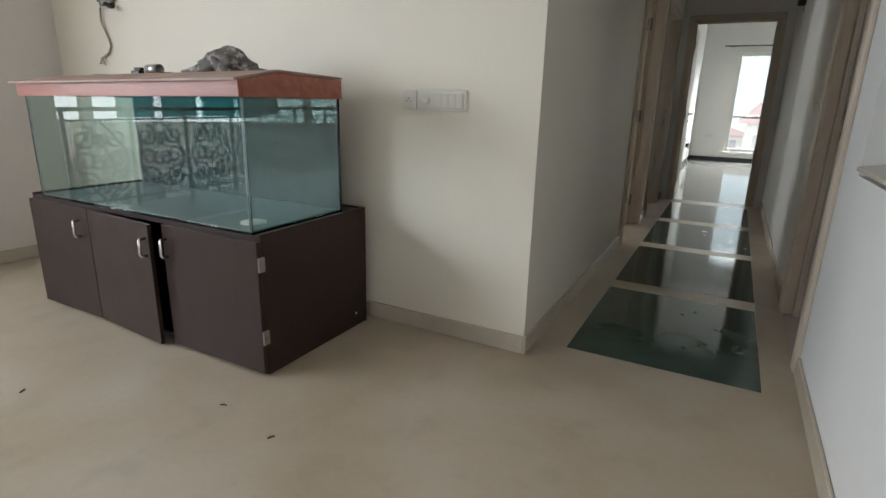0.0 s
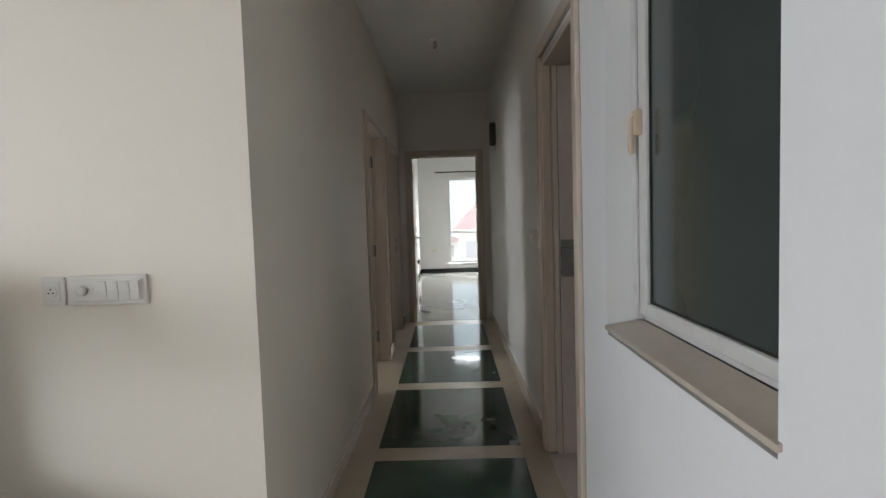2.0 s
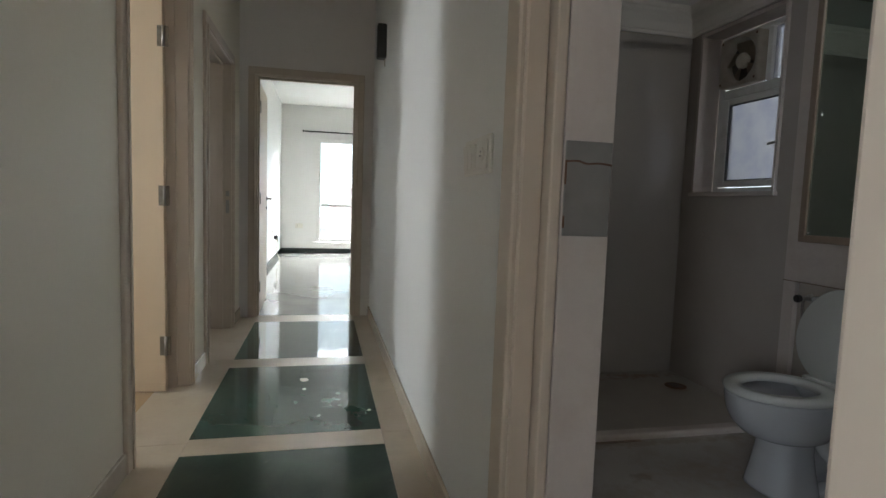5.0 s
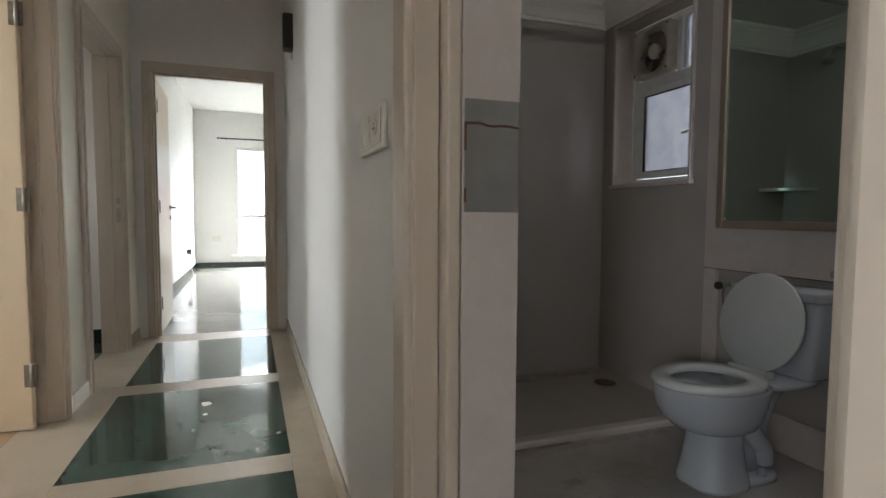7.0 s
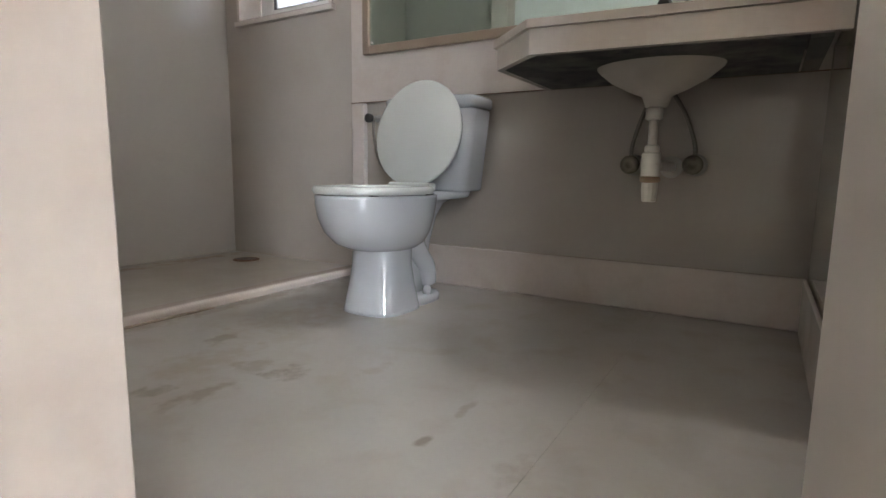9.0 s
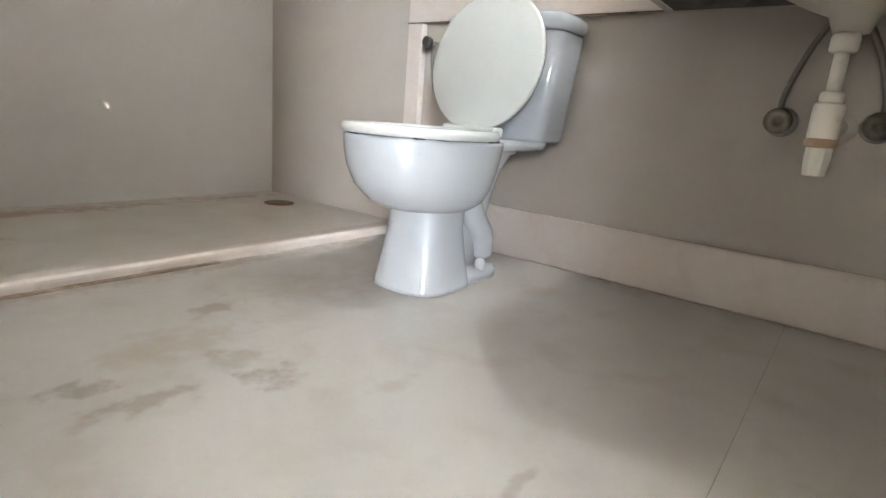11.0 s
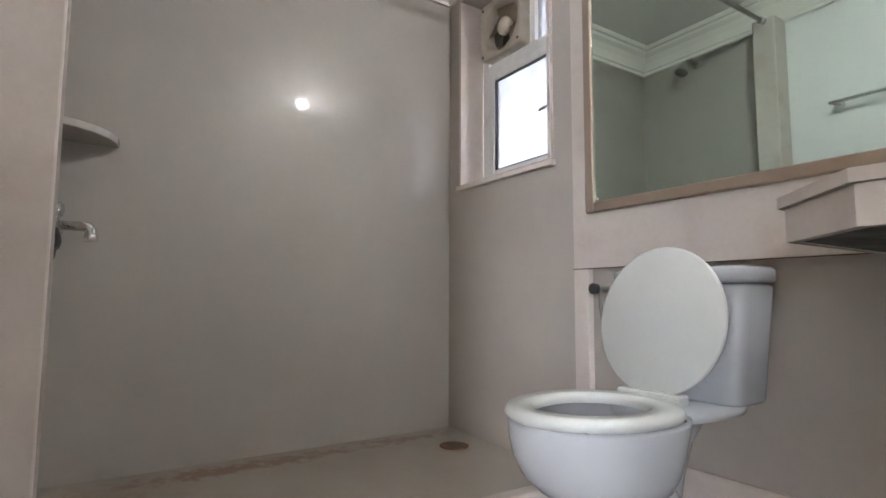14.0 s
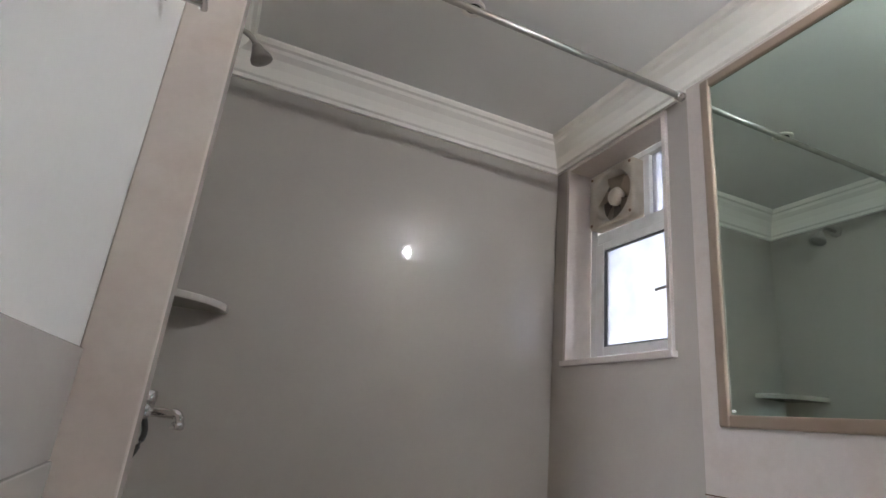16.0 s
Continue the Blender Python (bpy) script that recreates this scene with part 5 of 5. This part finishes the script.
valve = thing("flush_valve", "small dark valve in the niche beside the cistern", "valve")
part("wall_flange", lathe([(0.02, 0), (0.02, 0.006), (0.012, 0.01)], pose(BX, 4.27, 0.655, 0, -90, 0), 16), STEEL, valve)
part("body", tube([(BX - 0.008, 4.27, 0.655), (BX - 0.07, 4.27, 0.655)], 0.010, 10), STEEL, valve, "", True)
part("knob", lathe([(0.018, 0), (0.018, 0.016), (0.012, 0.02)], pose(BX - 0.065, 4.27, 0.655, 0, -90, 0), 12), DARK, valve)
part("hose", tube(smooth_path([(BX - 0.045, 4.268, 0.65), (BX - 0.05, 4.262, 0.58), (BX - 0.06, 4.22, 0.47), (BX - 0.07, 4.12, 0.40), (BX - 0.08, 4.03, 0.378)], 6), 0.006, 8), HOSE, valve, "", True)

rail = thing("towel_rail", "chrome towel rail on the painted bathroom wall", "towel rail")
part("bar", tube([(0.69, 3.62, 1.56), (0.69, 4.16, 1.56)], 0.009, 12), CHROME, rail, "", True)
for y in (3.64, 4.14):
    part("bracket", lathe([(0.022, 0), (0.022, 0.008), (0.012, 0.014), (0.012, 0.07)], pose(INNER, y, 1.56, 0, 90, 0), 16), CHROME, rail, "", True)

crod = thing("shower_rod", "thin steel shower curtain rod across the bathroom", "curtain rod")
part("rod", tube([(0.747, 4.412, 2.068), (2.22, 4.412, 2.058)], 0.0115, 12), STEEL, crod, "", True)
part("end_cap", lathe([(0.017, 0), (0.017, 0.03), (0.0125, 0.034)], pose(2.221, 4.412, 2.058, 0, -90, 0), 14), CHROME, crod, "", True)
part("end_cap", lathe([(0.017, 0), (0.017, 0.03), (0.0125, 0.034)], pose(0.746, 4.412, 2.068, 0, 90, 0), 14), CHROME, crod, "", True)

head = thing("overhead_shower", "dull metal shower head on a bent arm", "shower head")
part("wall_flange", lathe([(0.03, 0), (0.03, 0.006), (0.014, 0.012)], pose(0.628, 4.85, 2.03, 0, 90, 0), 18), STEEL, head)
part("arm", tube(smooth_path([(0.628, 4.85, 2.03), (0.71, 4.85, 2.03), (0.745, 4.85, 2.015), (0.765, 4.85, 1.99)], 6), 0.010, 12), STEEL, head, "", True)
part("rose", lathe([(0.012, 0.0), (0.018, -0.012), (0.024, -0.03), (0.036, -0.055), (0.037, -0.064), (0.03, -0.067)], pose(0.763, 4.85, 1.995, 0, -28, 0), 20), STEEL, head, "conical rose", True)

mix = thing("shower_tap", "chrome shower tap on the tiled side wall", "tap")
for y in (4.66, 4.80):
    part("wall_flange", lathe([(0.032, 0), (0.032, 0.007), (0.018, 0.014)], pose(0.628, y, 0.80, 0, 90, 0), 18), CHROME, mix, "", True)
part("stem", tube([(0.635, 4.66, 0.80), (0.725, 4.66, 0.80)], 0.013, 12), CHROME, mix, "", True)
part("stem", tube([(0.635, 4.80, 0.80), (0.725, 4.80, 0.80)], 0.013, 12), CHROME, mix, "", True)
part("body", tube([(0.725, 4.63, 0.80), (0.725, 4.83, 0.80)], 0.019, 14), CHROME, mix, "", True)
part("spout", tube(smooth_path([(0.725, 4.73, 0.80), (0.77, 4.725, 0.80), (0.80, 4.72, 0.797), (0.806, 4.72, 0.772)], 6), 0.0125, 12), CHROME, mix, "", True)
part("spout_tip", lathe([(0.015, 0.0), (0.016, -0.014), (0.012, -0.018)], pose(0.806, 4.72, 0.78), 14), CHROME, mix, "", True)
part("lever", tube(smooth_path([(0.728, 4.66, 0.80), (0.742, 4.65, 0.75), (0.72, 4.65, 0.69)], 5), 0.007, 8), DARK, mix, "dark lever", True)
part("knob", lathe([(0.02, 0), (0.024, 0.01), (0.022, 0.03), (0.012, 0.034)], pose(0.725, 4.69, 0.818), 14), CHROME, mix, "", True)

shelf_pts = [(0.628, BY), (0.628, BY - 0.24)] + [(0.628 + 0.24 * math.sin(a), BY - 0.24 * math.cos(a)) for a in (0.26, 0.52, 0.79, 1.05, 1.31)] + [(0.868, BY)]
mesh_thing("corner_shelf", prism(shelf_pts, "z", 1.135, 1.16, 0.004), TILE, "small marble corner shelf in the shower", "shelf")

dr = thing("floor_drain", "round rusty drain cover in the shower floor", "drain", place=(2.09, 4.945, 0.018))
part("cover", lathe([(0.06, 0), (0.06, 0.003), (0.05, 0.005)], Matrix(), 24), RUST, dr, "", True)
for k in range(-2, 3):
    part("slot", box(-0.03, 0.03, k * 0.016 - 0.003, k * 0.016 + 0.003, 0.0052, 0.0062), DARK, dr)

dl = thing("ceiling_downlight", "small unlit downlight with a white ring in the ceiling", "downlight", place=(1.423, 4.565, BC))
part("ring", lathe([(0.042, 0), (0.042, -0.006), (0.03, -0.009), (0.028, 0)], Matrix(), 24), PLASTIC, dl, "white trim ring", True)
part("lamp", lathe([(0.028, -0.001), (0.022, -0.006), (0.01, -0.007)], Matrix(), 20), DARK, dl, "dark unlit lamp", True)

ml = thing("spot_lamp", "small steel lamp lit above the washbasin mirror", "lamp", place=(0, 3.36, 0))
part("bar", box(2.085, 2.2215, -0.02, 0.02, 2.195, BC, 0.004), STEEL, ml)
arm = part("holder", lathe([(0.012, 2.196), (0.012, 2.16), (0.018, 2.156), (0.018, 2.142), (0.009, 2.14)], pose(2.11, 0, 0), 16), STEEL, ml, "", True)
part("bulb", lathe([(0.007, 2.1395), (0.016, 2.134), (0.02, 2.12), (0.016, 2.106), (0.007, 2.10)], pose(2.11, 0, 0), 16), BULB, arm, "lit white bulb", True)

# ---- outside ----
def sky_arc(name, a0, a1, mat, label):
    pts = [radians(a0 + (a1 - a0) * i / 24) for i in range(25)]
    bm = bmesh.new()
    low = [bm.verts.new((220 * math.cos(a), 220 * math.sin(a), -9.0)) for a in pts]
    high = [bm.verts.new((220 * math.cos(a), 220 * math.sin(a), 90.0)) for a in pts]
    for i in range(24):
        bm.faces.new((low[i], low[i + 1], high[i + 1], high[i]))
    mesh_thing(name, bm, mat, label, "sky", kind="structure")


sky_arc("backdrop", 135, 405, HAZE, "pale bright hazy sky low over the horizon")
sky_arc("backdrop_north", 45, 135, HAZENORTH, "pale blue hazy sky away from the sun")
mesh_thing("ground", box(-400, 400, -400, 400, -9.3, -9.0), SOIL, "dusty ground far below the flat", "ground", kind="structure")


def far_house(name, label, x, y, turn, w, d, h, roof, base=-9.0, floors=3, cols=4):
    root = thing(name, label, "house")
    root.matrix_basis = pose(x, y, base, 0, 0, turn)
    part("wall", box(-w / 2, w / 2, -d / 2, d / 2, 0, h), FARWALL, root, "pale plastered walls")
    part("roof", prism([(-w / 2 - 0.5, h), (w / 2 + 0.5, h), (0, h + roof)], "y", -d / 2 - 0.4, d / 2 + 0.4), BRICKRED, root, "red tiled gable roof")
    for k in range(floors):
        for c in range(cols):
            u = -w / 2 + (c + 0.5) * w / cols
            z = h * (k + 0.35) / floors
            win = part("window", box(u - 0.6, u + 0.6, -d / 2 - 0.06, -d / 2, z, z + 1.4), ALU, root)
            part("pane", box(u - 0.5, u + 0.5, -d / 2 - 0.08, -d / 2 - 0.061, z + 0.1, z + 1.3), FARPANE, win)


far_house("house", "pale house with a steep red gable roof seen outside", 4.2, 42, 0, 7, 8, 9.2, 4.2)
far_house("house", "long pale house with a low red roof seen outside", -6, 60, 8, 14, 9, 7.6, 2.4)
far_house("house", "pale building beyond the balcony", -26, -9, 75, 12, 9, 6.8, 1.2)


def far_tree(x, y, h, seed, name="tree"):
    random.seed(seed)
    root = thing(name, "broad green tree growing below the balcony", "tree", "trees outside")
    root.matrix_basis = pose(x, y, -9.0)
    part("trunk", lathe([(0.22, 0), (0.17, h * 0.3), (0.1, h * 0.6), (0.03, h * 0.85)], Matrix(), 8), RUST, root)
    limbs = None
    ends = []
    for k in range(7):
        a = k * 0.9 + random.uniform(-0.3, 0.3)
        z = h * random.uniform(0.4, 0.65)
        e = Vector((math.cos(a) * h * 0.26, math.sin(a) * h * 0.26, z + h * 0.2))
        limbs = tube([(0, 0, z), e * 0.5 + Vector((0, 0, z * 0.55)), e], 0.06, 5, limbs)
        ends.append(e)
    part("limb", limbs, RUST, root)
    ends.append(Vector((0, 0, h * 0.9)))
    verts, faces = [], []
    for i in range(4200):
        c = random.choice(ends) + Vector([random.gauss(0, h * 0.085) for _ in range(3)])
        q = Euler([random.uniform(0, 6.3) for _ in range(3)]).to_matrix()
        s_ = random.uniform(0.06, 0.13)
        b = len(verts)
        verts += [c + q @ Vector(p) * s_ for p in ((-1, 0, 0), (0, -0.5, 0.1), (1, 0, 0), (0, 0.5, 0.1))]
        faces.append((b, b + 1, b + 2, b + 3))
    me = bpy.data.meshes.new("crown")
    me.from_pydata(verts, [], faces)
    me.materials.append(FOLIAGE)
    crown = new("crown", me)
    crown.parent = root


far_tree(-17, -4.0, 8.9, 1)
far_tree(-13.5, -8.2, 7.6, 2)
far_tree(-19, 0.5, 9.3, 3)
far_tree(-13, -2.2, 7.9, 4)
awning = thing("teal_screen", "teal fabric screens hung on a neighbouring balcony", "screen")
for y0, y1 in ((-7.2, -5.9), (-5.75, -4.9), (-4.7, -3.9)):
    part("sheet", box(-11.0, -10.94, y0, y1, 0.6, 2.9, 0.01), TEAL, awning)
part("beam", box(-11.05, -10.9, -8.5, -3.2, 2.9, 3.05), FARWALL, awning)
for y in (-8.4, -3.3):
    part("post", box(-11.05, -10.9, y - 0.1, y + 0.1, -9.0, 2.9), FARWALL, awning)
